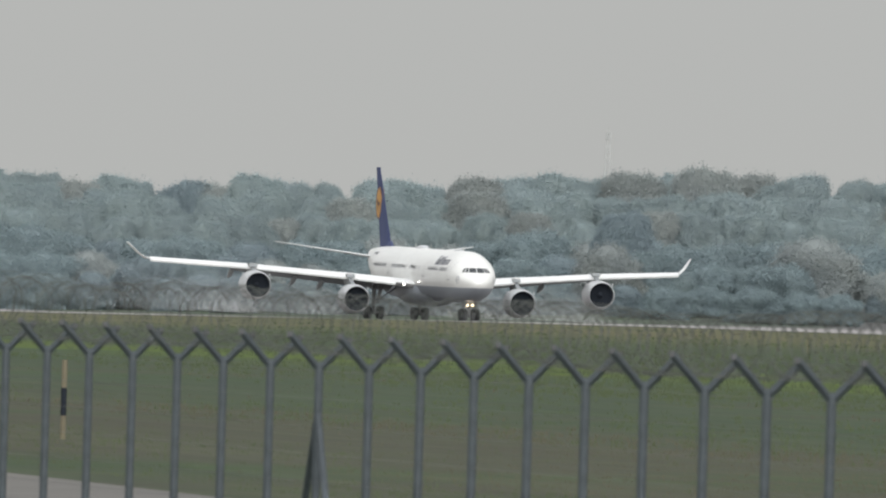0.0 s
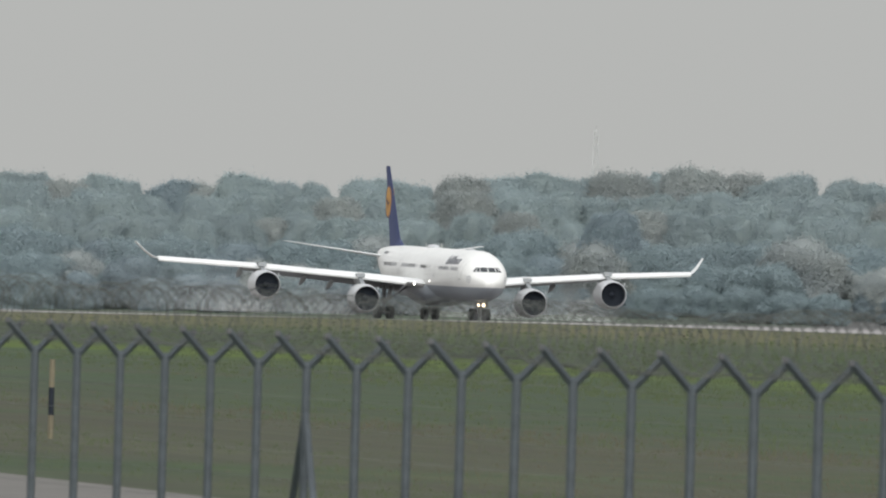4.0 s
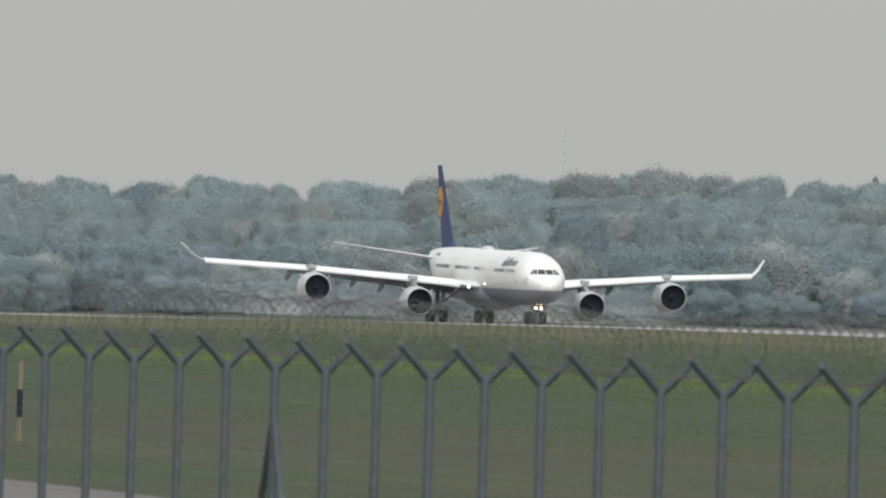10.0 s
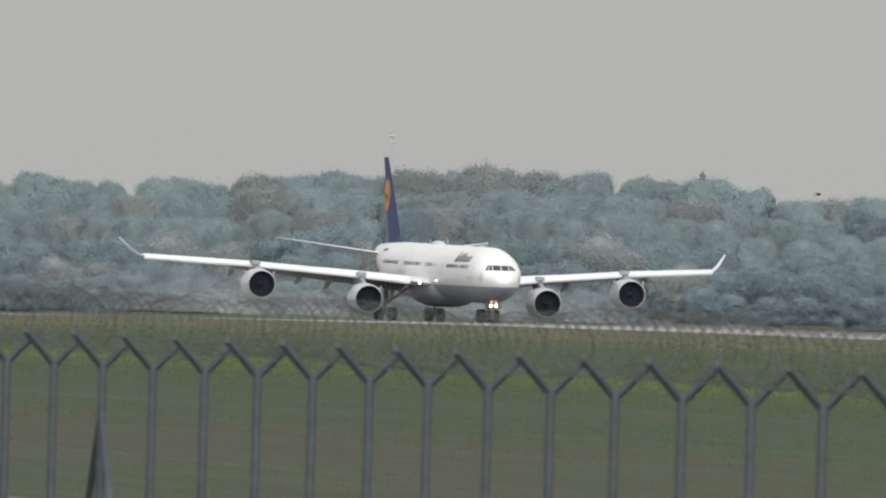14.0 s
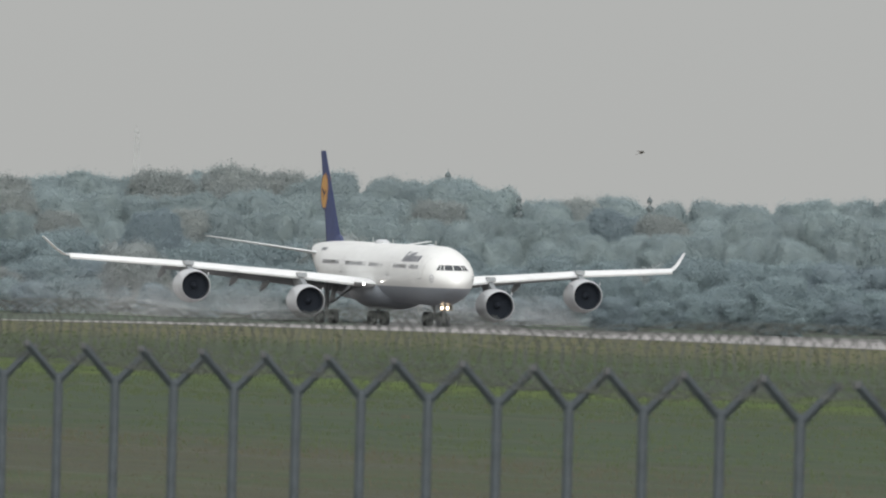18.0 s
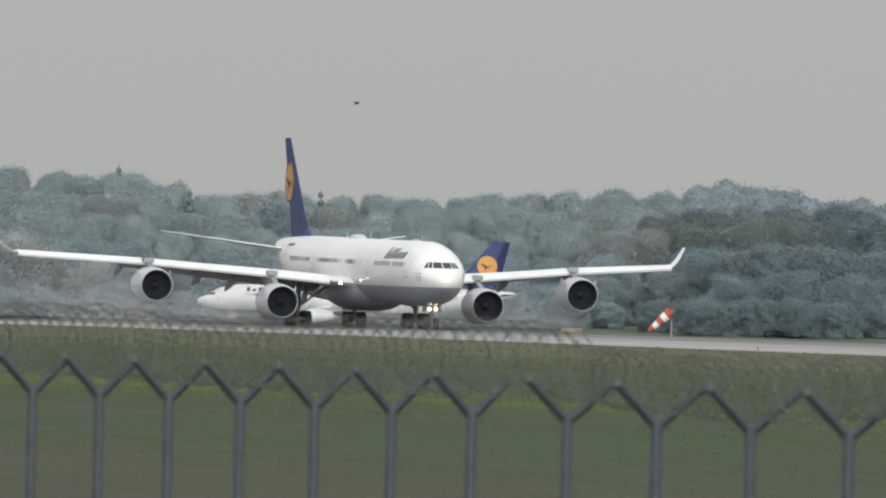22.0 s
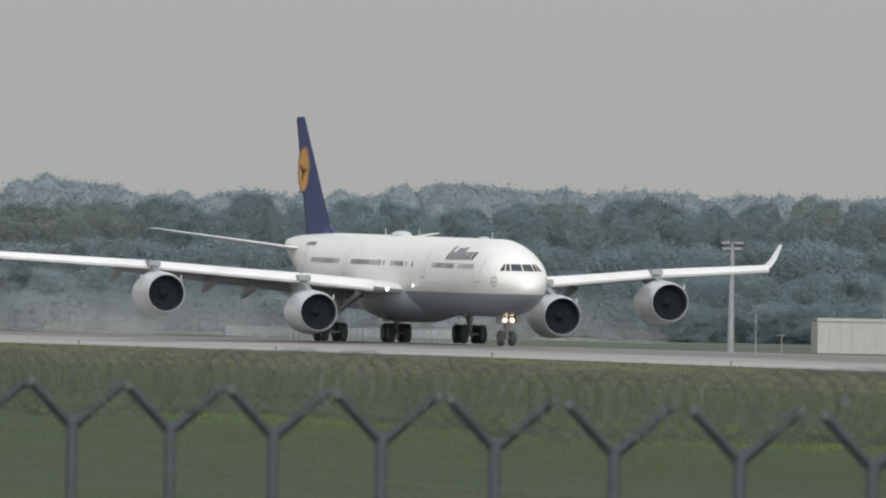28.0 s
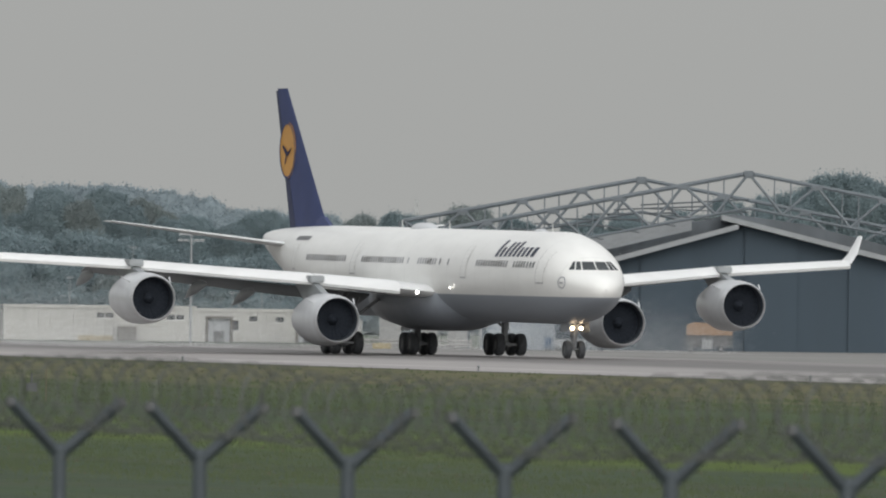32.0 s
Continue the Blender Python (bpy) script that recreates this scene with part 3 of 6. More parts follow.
def airliner(name, label, sp):
    """A swept-wing jet built nose at the origin, tail along -x, standing on z = 0."""
    jet = empty(name, label, "airliner")
    zc, R = sp["zc"], sp["r"]
    n0, n1 = sp["nose"], sp["tail"]
    up = sp["pitch"]

    def mid(s):
        return zc + up * s

    def hull(s):
        """Half width, middle, top and bottom of the nose at station s, for a hull of radius R."""
        k = s / n0
        hw = bend(k, [(0, 0.01), (0.013, 0.12), (0.05, 0.26), (0.13, 0.42), (0.26, 0.61), (0.39, 0.75), (0.58, 0.885), (0.78, 0.965), (1.0, 1.0)]) * R
        zm = bend(k, [(0, -0.22), (0.05, -0.20), (0.13, -0.165), (0.26, -0.11), (0.39, -0.055), (0.58, -0.02), (0.78, 0.0)]) * R
        tp = bend(k, [(0, -0.21), (0.013, -0.12), (0.05, 0.0), (0.13, 0.115), (0.22, 0.20), (0.26, 0.25), (0.36, 0.46), (0.46, 0.63), (0.58, 0.76), (0.75, 0.89), (0.9, 0.965), (1.0, 1.0)]) * R
        bt = bend(k, [(0, -0.23), (0.013, -0.32), (0.05, -0.43), (0.13, -0.56), (0.26, -0.71), (0.39, -0.825), (0.58, -0.93), (0.78, -0.985), (1.0, -1.0)]) * R
        return hw, mid(s) + zm, mid(s) + tp, mid(s) + bt

    rings = []
    for k in (0.0, 0.013, 0.05, 0.13, 0.18, 0.22, 0.26, 0.32, 0.39, 0.48, 0.58, 0.68, 0.78, 0.9, 1.0):
        hw, zm, tp, bt = hull(k * n0)
        rings.append([(-k * n0, hw * math.cos(a), zm + ((tp - zm) if math.sin(a) > 0 else (zm - bt)) * math.sin(a)) for a in (2 * math.pi * i / 40 for i in range(40))])
    steps = 14
    for i in range(1, steps + 1):
        s = n0 + (n1 - n0) * i / steps
        rings.append(section(mid(s), R, s))
    for k, rr, dz in ((0.12, 0.985, 0.015), (0.28, 0.92, 0.075), (0.45, 0.79, 0.19), (0.62, 0.62, 0.33), (0.78, 0.44, 0.47), (0.91, 0.27, 0.585), (0.985, 0.14, 0.655), (1.0, 0.09, 0.67)):
        s = n1 + (sp["length"] - n1) * k
        rings.append(section(mid(s) + dz * R, rr * R, s))
    body = part("fuselage", loft(BM(), rings), sp["paint"], jet, "white fuselage with grey belly")

    def skin(s, z, off=0.02):
        """Half width of the hull at station s and height z, plus a little."""
        if s < n0:
            hw, zm, tp, bt = hull(s)
            h = (z - zm) / ((tp - zm) if z > zm else (zm - bt))
        else:
            hw, h = R, (z - mid(s)) / R
            if s > n1:
                k = (s - n1) / (sp["length"] - n1)
                hw = bend(k, [(0, 1.0), (0.12, 0.985), (0.28, 0.92), (0.45, 0.79), (0.62, 0.62)]) * R
                h = (z - mid(s) - bend(k, [(0, 0.0), (0.12, 0.015), (0.28, 0.075), (0.45, 0.19), (0.62, 0.33)]) * R) / hw
        h = max(-0.999, min(0.999, h))
        return math.sqrt(1 - h * h) * hw + off

    def plate(s0, s1, z0, z1, side, slant=0.0, off=0.015, steps=3, thick=0.012):
        """A thin panel that follows the hull between two stations."""
        bm = BM()
        rows = []
        for i in range(steps + 1):
            z = z0 + (z1 - z0) * i / steps
            d = slant * (z - z0)
            rows.append([bm.verts.new((-(s + d), side * skin(s, z, off), z)) for s in (s0, s1)])
        for a, b in zip(rows, rows[1:]):
            bm.faces.new((a[0], a[1], b[1], b[0]))
        if thick:
            bmesh.ops.solidify(bm, geom=bm.faces[:], thickness=thick)
        return bm

    # cabin windows, doors, marks on both sides
    wz = sp["win_z"]
    for side in (-1, 1):
        row = part("cabin_window", plate(n0 + 2.0, n0 + 2.26, wz + up * (n0 + 2.0) - 0.19, wz + up * (n0 + 2.0) + 0.19, side, off=0.02), "window", body, "grey cabin window", False)
        base = n0 + 2.0
        for s0, s1 in sp["windows"]:
            s = s0
            while s <= s1:
                z = wz + up * s
                if s < n0 or s > n1:
                    part("cabin_window", plate(s, s + 0.26, z - 0.19, z + 0.19, side, off=0.02), "window", body, "grey cabin window", False)
                elif abs(s - base) > 0.27:
                    share(row, body, pose(-(s - base), 0, up * (s - base)))
                s += 0.533
        for s, w, h, zz in sp["doors"]:
            z = zz + up * s
            d = part("door", plate(s, s + w, z, z + h, side, off=0.016, steps=8, thick=0), sp["paint"], body, "white cabin door", False)
            part("door_sill", plate(s - 0.05, s + w + 0.05, z - 0.06, z, side, off=0.02, steps=1), "window", d, "dark door sill", False)
            for e in (s - 0.03, s + w):
                part("door_gap", plate(e, e + 0.03, z, z + h, side, off=0.026, steps=8, thick=0), "seam", d, "thin grey door gap", False)
        # airline name as plain slanted bars
        s, (z0, z1) = sp["name_s"], sp["name_z"]
        step = sp["name_len"] / 9
        for i, tall in enumerate((1.25, 0.72, 1.1, 1.1, 1.15, 0.72, 0.72, 0.72, 0.72)):
            ss = s + (8 - i if side < 0 else i) * step
            part("name_bar", plate(ss, ss + step * 0.6, z0, z0 + (z1 - z0) * tall / 1.25, side, slant=-0.25 if side < 0 else 0.25, off=0.02), "lettering", body, "dark blue lettering block", False)
        ss = sp["rear_mark"]
        part("rear_mark", plate(ss, ss + 3.6, wz + 1.05 + up * ss, wz + 1.32 + up * ss, side, off=0.02), "window", body, "small grey lettering block", False)
        # round mark below the flight deck
        es, ez, er = sp["emblem"]
        bm = BM()
        rings = []
        for q in (0.87, 1.0):
            rings.append([bm.verts.new((-(es + er * q * math.cos(a)), side * skin(es + er * q * math.cos(a), ez + er * q * math.sin(a), 0.025), ez + er * q * math.sin(a))) for a in (2 * math.pi * i / 24 for i in range(24))])
        for i in range(24):
            bm.faces.new((rings[0][i], rings[0][(i + 1) % 24], rings[1][(i + 1) % 24], rings[1][i]))
        part("round_mark", bm, "lettering", body, "thin dark blue ring mark")
        part("round_mark_bar", plate(es - er * 0.5, es + er * 0.5, ez - 0.05, ez + 0.05, side, slant=1.0, off=0.025, steps=1), "lettering", body, "thin dark blue mark", False)
    # flight deck glass: panes given in front view, laid on the nose
    def ahead(y, z):
        lo, hi = 0.0, n0
        for _ in range(40):
            s = (lo + hi) / 2
            hw, zm, tp, bt = hull(s)
            inside = (y / hw) ** 2 + ((z - zm) / (tp - zm if z > zm else zm - bt)) ** 2 < 1
            lo, hi = (lo, s) if inside else (s, hi)
        return hi

    for side in (-1, 1):
        for y0, y1, y2, y3 in sp["glass"]:
            z0, z1 = sp["glass_z"]
            bm = BM()
            grid = [[None] * 4 for _ in range(4)]
            for i in range(4):
                for j in range(4):
                    k, h = i / 3, j / 3
                    y = (y0 + (y1 - y0) * k) * (1 - h) + (y2 + (y3 - y2) * k) * h
                    z = z0 + (z1 - z0) * h
                    grid[i][j] = bm.verts.new((-ahead(y, z) + 0.012, side * (y + 0.008), z + 0.01))
            for i in range(3):
                for j in range(3):
                    bm.faces.new((grid[i][j], grid[i + 1][j], grid[i + 1][j + 1], grid[i][j + 1]))
            part("flight_deck_window", bm, "glass", body, "dark flight deck pane")

    # wings
    for side in (-1, 1):
        bm = BM()
        surface(bm, [(s, side * y, z, c, th) for s, y, z, c, th in sp["wing"]])
        wing = part("wing", bm, "wing", jet, "white swept wing")
        for y0, y1 in sp["slats"]:
            def le(y):
                return bend(y, [(w[1], w[0]) for w in sp["wing"]]), bend(y, [(w[1], w[2]) for w in sp["wing"]]), bend(y, [(w[1], w[4]) for w in sp["wing"]])
            bm = BM()
            rs = []
            for y in (y0, (y0 + y1) / 2, y1):
                s, z, th = le(y)
                k = sp["slat"]
                rs.append([(-(s - 0.40 * k), side * y, z - 0.42 * k), (-(s - 0.52 * k), side * y, z - 0.22 * k), (-(s - 0.35 * k), side * y, z - 0.01 * k), (-(s + 0.25 * k), side * y, z + 0.12 * k + th * 0.18), (-(s + 0.75 * k), side * y, z + 0.14 * k + th * 0.24), (-(s + 0.2 * k), side * y, z + 0.04 * k)])
            part("slat", loft(bm, rs), "wing", wing, "white leading edge slat, extended")
        bm = BM()
        f = sp["flap"]
        surface(bm, [(s, side * y, z, c, th, c * 0.25) for s, y, z, c, th in f])
        part("flap", bm, "wing_grey", wing, "grey trailing edge flap")
        for y, s, z, ln in sp["fairings"]:
            bm = BM()
            o = Vector((-s, side * y, z))
            prof = [(0, 0.03), (0.12, 0.16), (0.3, 0.27), (0.55, 0.31), (0.8, 0.2), (1.0, 0.03)]
            loft(bm, [[o + Vector((-k * ln, r * 0.8 * math.cos(a), r * 1.25 * math.sin(a) - 0.35 * k * k * ln * 0.5)) for a in (2 * math.pi * i / 12 for i in range(12))] for k, r in prof])
            part("flap_fairing", bm, "wing_grey", wing, "grey flap track fairing")
        w = sp["wing"][-1]
        tip = sp["winglet"]
        bm = BM()
        rs = []
        for k in (0.0, 0.35, 1.0):
            c = w[3] * (1 - k) * 0.95 + tip[3] * k
            s = w[0] + 0.1 + (tip[0] - w[0] - 0.1) * k
            y = w[1] + (tip[1] - w[1]) * (k ** 0.8)
            z = w[2] + (tip[2] - w[2]) * k
            rs.append([(-(s + u * c), side * (y + v * 0.09), z - v * 0.06) for u, v in ((0, 0), (0.3, 1), (1, 0), (0.3, -1))])
        part("winglet", loft(bm, rs), "wing", wing, "white upswept winglet")
        # tailplane
        bm = BM()
        surface(bm, [(s, side * y, z, c, th) for s, y, z, c, th in sp["stab"]])
        part("tailplane", bm, "wing", jet, "white tailplane")
    # fin and rudder
    (fs0, fz0, fc0), (fs1, fz1, fc1) = sp["fin"]
    bm = BM()

    def fin_ring(k, a, b, tw=0.0):
        s, z, c = fs0 + (fs1 - fs0) * k, fz0 + (fz1 - fz0) * k, fc0 + (fc1 - fc0) * k
        t = 0.5 * (1 - k) + 0.2 * k
        pts = [(a, 0.0 if a == 0 else 0.8), (min(a + 0.08, b), 0.6 if a == 0 else 0.75), ((a + b) / 2, 1.0 if a == 0 else 0.45), (b, 0.8 if a == 0 else 0.03)]
        ring = [(u, h * t / 2) for u, h in pts] + [(u, -h * t / 2) for u, h in reversed(pts[1 if a == 0 else 0:])]
        return [(-(s + u * c), h + tw * (u - a) * c, z) for u, h in ring]

    loft(bm, [fin_ring(k, 0.0, 0.68) for k in (0, 0.5, 1)])
    fin = part("fin", bm, "navy", jet, "navy blue tail fin")
    bm = BM()
    loft(bm, [fin_ring(k, 0.685, 1.0, sp["rudder"]) for k in (0.03, 0.5, 0.985)])
    part("rudder", bm, "navy_shaded", fin, "navy blue rudder")
    bm = BM()
    fr = fc0 / 10.2
    loft(bm, [[(-(fs0 + d * fr), w * fr, fz0 + h * fr) for w, h in ((-0.42, -0.25), (0.42, -0.25), (0.12, hh), (-0.12, hh))] for d, hh in ((-3.4, -0.15), (-1.2, 0.35), (1.2, 1.25), (2.6, 1.3))])
    part("dorsal_fillet", bm, "navy", fin, "navy blue dorsal fillet")
    cs, cz, cr = sp["disc"]
    for side in (-1, 1):
        bm = BM()
        bmesh.ops.create_circle(bm, cap_ends=True, segments=36, radius=cr, matrix=pose(-cs, side * sp["disc_y"], cz, 90, 0, 0))
        bmesh.ops.solidify(bm, geom=bm.faces[:], thickness=0.03)
        disc = part("tail_disc", bm, "yellow", fin, "amber disc with plain dark blue figure")
        bm = BM()
        yy = side * (sp["disc_y"] + 0.04)
        for pts in (((-0.62, 0.12), (-0.1, -0.05), (0.1, -0.22), (-0.15, -0.18)), ((-0.05, -0.05), (0.55, 0.22), (0.62, 0.12), (0.1, -0.2)), ((0.0, -0.18), (0.25, -0.5), (0.32, -0.46), (0.12, -0.12))):
            bm.faces.new([bm.verts.new((-cs - u * cr * side * -1, yy, cz + v * cr)) for u, v in pts])
        bmesh.ops.solidify(bm, geom=bm.faces[:], thickness=0.01)
        ring = BM()
        loft(ring, [[(-cs + q * cr * math.cos(a), side * (sp["disc_y"] + h), cz + q * cr * math.sin(a)) for a in (2 * math.pi * i / 36 for i in range(36))] for q, h in ((0.93, 0.035), (0.98, 0.05), (1.0, 0.035))], cap=False)
        part("disc_figure", bm, "navy", disc, "plain dark blue figure")
        part("disc_rim", ring, "navy", disc, "dark blue rim")
    # belly fairing
    bm = BM()
    b0, b1, bz, bw = sp["belly"]
    rs = []
    for k, q in ((0, 0.15), (0.06, 0.5), (0.16, 0.86), (0.3, 1), (0.65, 1), (0.82, 0.86), (0.93, 0.5), (1, 0.12)):
        s = b0 + (b1 - b0) * k
        c = mid(s) - R * 0.45
        rs.append([(-s, bw * q * math.cos(a) * (1 if math.sin(a) < 0 else 1), c + (c - bz) * q * math.copysign(abs(math.sin(a)) ** 0.75, math.sin(a)) * (1 if math.sin(a) < 0 else 0.4)) for a in (2 * math.pi * i / 28 for i in range(28))])
    part("belly_fairing", loft(bm, rs), "belly", jet, "grey belly fairing")
    for e in sp["engines"]:
        engine(jet, *e)
    for g in sp["gears"]:
        gear(jet, *g)
    for s0, s1, y, z0, z1, tilt in sp["gear_doors"]:
        bm = BM()
        block(bm, -s1, -s0, -0.03, 0.03, z0 - z1, 0.0, 0.01)
        d = part("gear_door", bm, "strut", jet, "grey landing gear door")
        d.matrix_basis = pose(0, y, z1, tilt, 0, 0)
    for s, z, ln, h, w in sp["bumps"]:
        bm = BM()
        rs = []
        for k, q in ((0, 0.05), (0.1, 0.6), (0.3, 1), (0.7, 1), (0.9, 0.6), (1, 0.05)):
            rs.append([(-(s + k * ln), w * q * math.cos(a), mid(s) + R - 0.08 + h * q * max(0, math.sin(a))) for a in (2 * math.pi * i / 16 for i in range(16))])
        part("radome", loft(bm, rs), "nacelle", body, "pale grey antenna fairing")
    for s in sp["antennas"]:
        bm = BM()
        z = mid(s) + R - 0.03
        loft(bm, [[(-s - d - 0.15 * k, y, z + 0.5 * k) for d, y in ((0, 0), (0.12, 0.03), (0.3 - 0.15 * k, 0), (0.12, -0.03))] for k in (0, 1)])
        part("blade_antenna", bm, "white", body)
    for s, y, z, r, mat in sp["lamps"]:
        bm = BM()
        bmesh.ops.create_uvsphere(bm, u_segments=14, v_segments=8, radius=r, matrix=pose(-s, y, z))
        part("landing_light" if mat != "red" else "beacon", bm, mat, jet, "lit landing light" if mat != "red" else "red beacon")
    return jet


M["belly"] = material("belly_grey", (0.302, 0.332, 0.374), 0.4, vary=0.08, scale=0.8, coat=0.2)

# long four-engined jet, 75 m long and 63 m across the wings
BIG = dict(
    length=75.3, r=2.82, zc=4.80, pitch=0.0075, nose=8.4, tail=52.0, paint="jet", win_z=5.62,
    windows=[(6.6, 10.6), (12.0, 18.6), (24.6, 24.7), (26.4, 26.5), (27.4, 31.6), (33.4, 33.5), (34.6, 44.0), (47.6, 57.0)],
    doors=[(5.0, 1.07, 1.93, 4.55), (20.6, 1.07, 1.93, 4.72), (45.2, 1.0, 1.9, 4.72), (60.2, 1.0, 1.8, 4.85)],
    emblem=(2.85, 4.6, 0.36), name_s=7.4, name_len=8.2, name_z=(6.15, 7.15), rear_mark=58.5,
    glass=[(0.03, 0.84, 0.03, 0.73), (0.91, 1.22, 0.80, 1.0), (1.28, 1.56, 1.06, 1.17)], glass_z=(5.38, 5.88),
    wing=[(27.2, 0.0, 3.75, 14.6, 1.7), (28.0, 2.8, 3.95, 13.8, 1.6), (32.0, 9.2, 4.62, 10.2, 1.15), (34.0, 12.4, 4.88, 8.2, 0.92), (38.2, 19.0, 5.45, 6.0, 0.68), (44.9, 29.8, 6.06, 2.7, 0.32)],
    slats=[(4.6, 9.13), (9.27, 18.98), (19.12, 29.5)], slat=0.85,
    flap=[(41.0, 3.0, 3.75, 2.6, 0.35), (42.2, 11.8, 4.6, 2.3, 0.3), (44.0, 20.5, 5.35, 1.6, 0.2)],
    fairings=[(6.9, 38.5, 3.5, 5.6), (10.9, 39.4, 3.85, 5.2), (13.8, 40.2, 4.25, 5.0), (20.6, 42.0, 4.8, 4.2)],
    winglet=(48.2, 31.5, 7.75, 1.0),
    stab=[(64.0, 0.6, 6.75, 7.2, 0.6), (65.4, 2.0, 6.9, 6.2, 0.5), (72.6, 11.1, 8.2, 2.4, 0.16)],
    fin=((60.6, 7.35, 10.2), (70.9, 16.83, 3.1)), rudder=0.10, disc=(70.15, 12.85, 1.8), disc_y=0.17,
    belly=(24.0, 47.0, 1.52, 3.0),
    engines=[(26.6, -9.2, 2.15, 1.32, 1.62, 6.7, 32.0, 4.62), (26.6, 9.2, 2.15, 1.32, 1.62, 6.7, 32.0, 4.62), (33.4, -19.1, 3.34, 1.32, 1.62, 6.7, 38.2, 5.5), (33.4, 19.1, 3.3, 1.32, 1.62, 6.7, 38.2, 5.5)],
    gears=[("nose_gear", 6.67, 0.0, 2.6, 0.55, 0.38, 0.85, (0.0,), 0.5), ("main_gear", 39.2, -5.3, 3.9, 0.7, 0.52, 1.4, (-0.99, 0.99)), ("main_gear", 39.2, 5.3, 3.9, 0.7, 0.52, 1.4, (-0.99, 0.99)), ("centre_gear", 40.4, 0.0, 2.4, 0.7, 0.5, 1.2, (-0.85, 0.85))],
    gear_doors=[(5.6, 7.2, -0.62, 1.6, 2.2, -8), (5.6, 7.2, 0.62, 1.6, 2.2, 8), (38.6, 41.2, -4.4, 2.0, 3.6, -12), (38.6, 41.2, 4.4, 2.0, 3.6, 12), (39.4, 41.4, -0.7, 1.5, 2.3, -10), (39.4, 41.4, 0.7, 1.5, 2.3, 10)],
    bumps=[(37.0, 0, 4.6, 0.42, 0.62), (13.0, 0, 1.8, 0.22, 0.4)], antennas=[11.2, 33.5, 44.0],
    lamps=[(6.1, -0.28, 1.84, 0.13, "lamp"), (6.1, 0.28, 1.84, 0.13, "lamp"), (6.05, -0.26, 2.24, 0.095, "lamp"), (6.05, 0.26, 2.24, 0.095, "lamp"), (27.4, -3.9, 3.9, 0.11, "lamp_w"), (27.4, 3.9, 3.9, 0.11, "lamp_w"), (23.9, -2.82, 4.2, 0.05, "lamp_w"), (30.0, 0.0, 1.76, 0.12, "red")],
)
jet = airliner("airliner_large", "long white four-engined airliner with navy tail rolling on the runway", BIG)

# fine spray that the engines blow back from the damp runway
def spray_cloud():
    rng = np.random.RandomState(12)
    n = 620000
    aft = rng.exponential(55, n) + 1.0
    aft = np.where(aft > 160, rng.uniform(0, 80, n), aft)
    wide = 0.8 + 0.045 * aft
    y = rng.choice([-19.1, -9.2, 9.2, 19.1], n) + rng.normal(size=n) * wide
    z = 0.25 + np.abs(rng.normal(size=n)) * (1.1 + 0.02 * aft)
    c = np.stack([-(36 + aft), y, z], axis=1)
    v = np.stack([c + rng.normal(scale=0.0088, size=(n, 3)) for _ in range(3)], axis=1).reshape(-1, 3)
    v[:, 2] = np.maximum(v[:, 2], 0.03)
    me = bpy.data.meshes.new("spray")
    me.from_pydata(v.tolist(), [], np.arange(3 * n).reshape(-1, 3).tolist())
    me.materials.append(M["mist"])
    return tagged(new("spray", me), "fine pale spray blown back behind the engines", "spray", kind="stuff")


M["mist"] = material("water_spray", (0.80, 0.82, 0.83), 0.9, vary=0.03, scale=1.0, spec=0.1)
spray = spray_cloud()

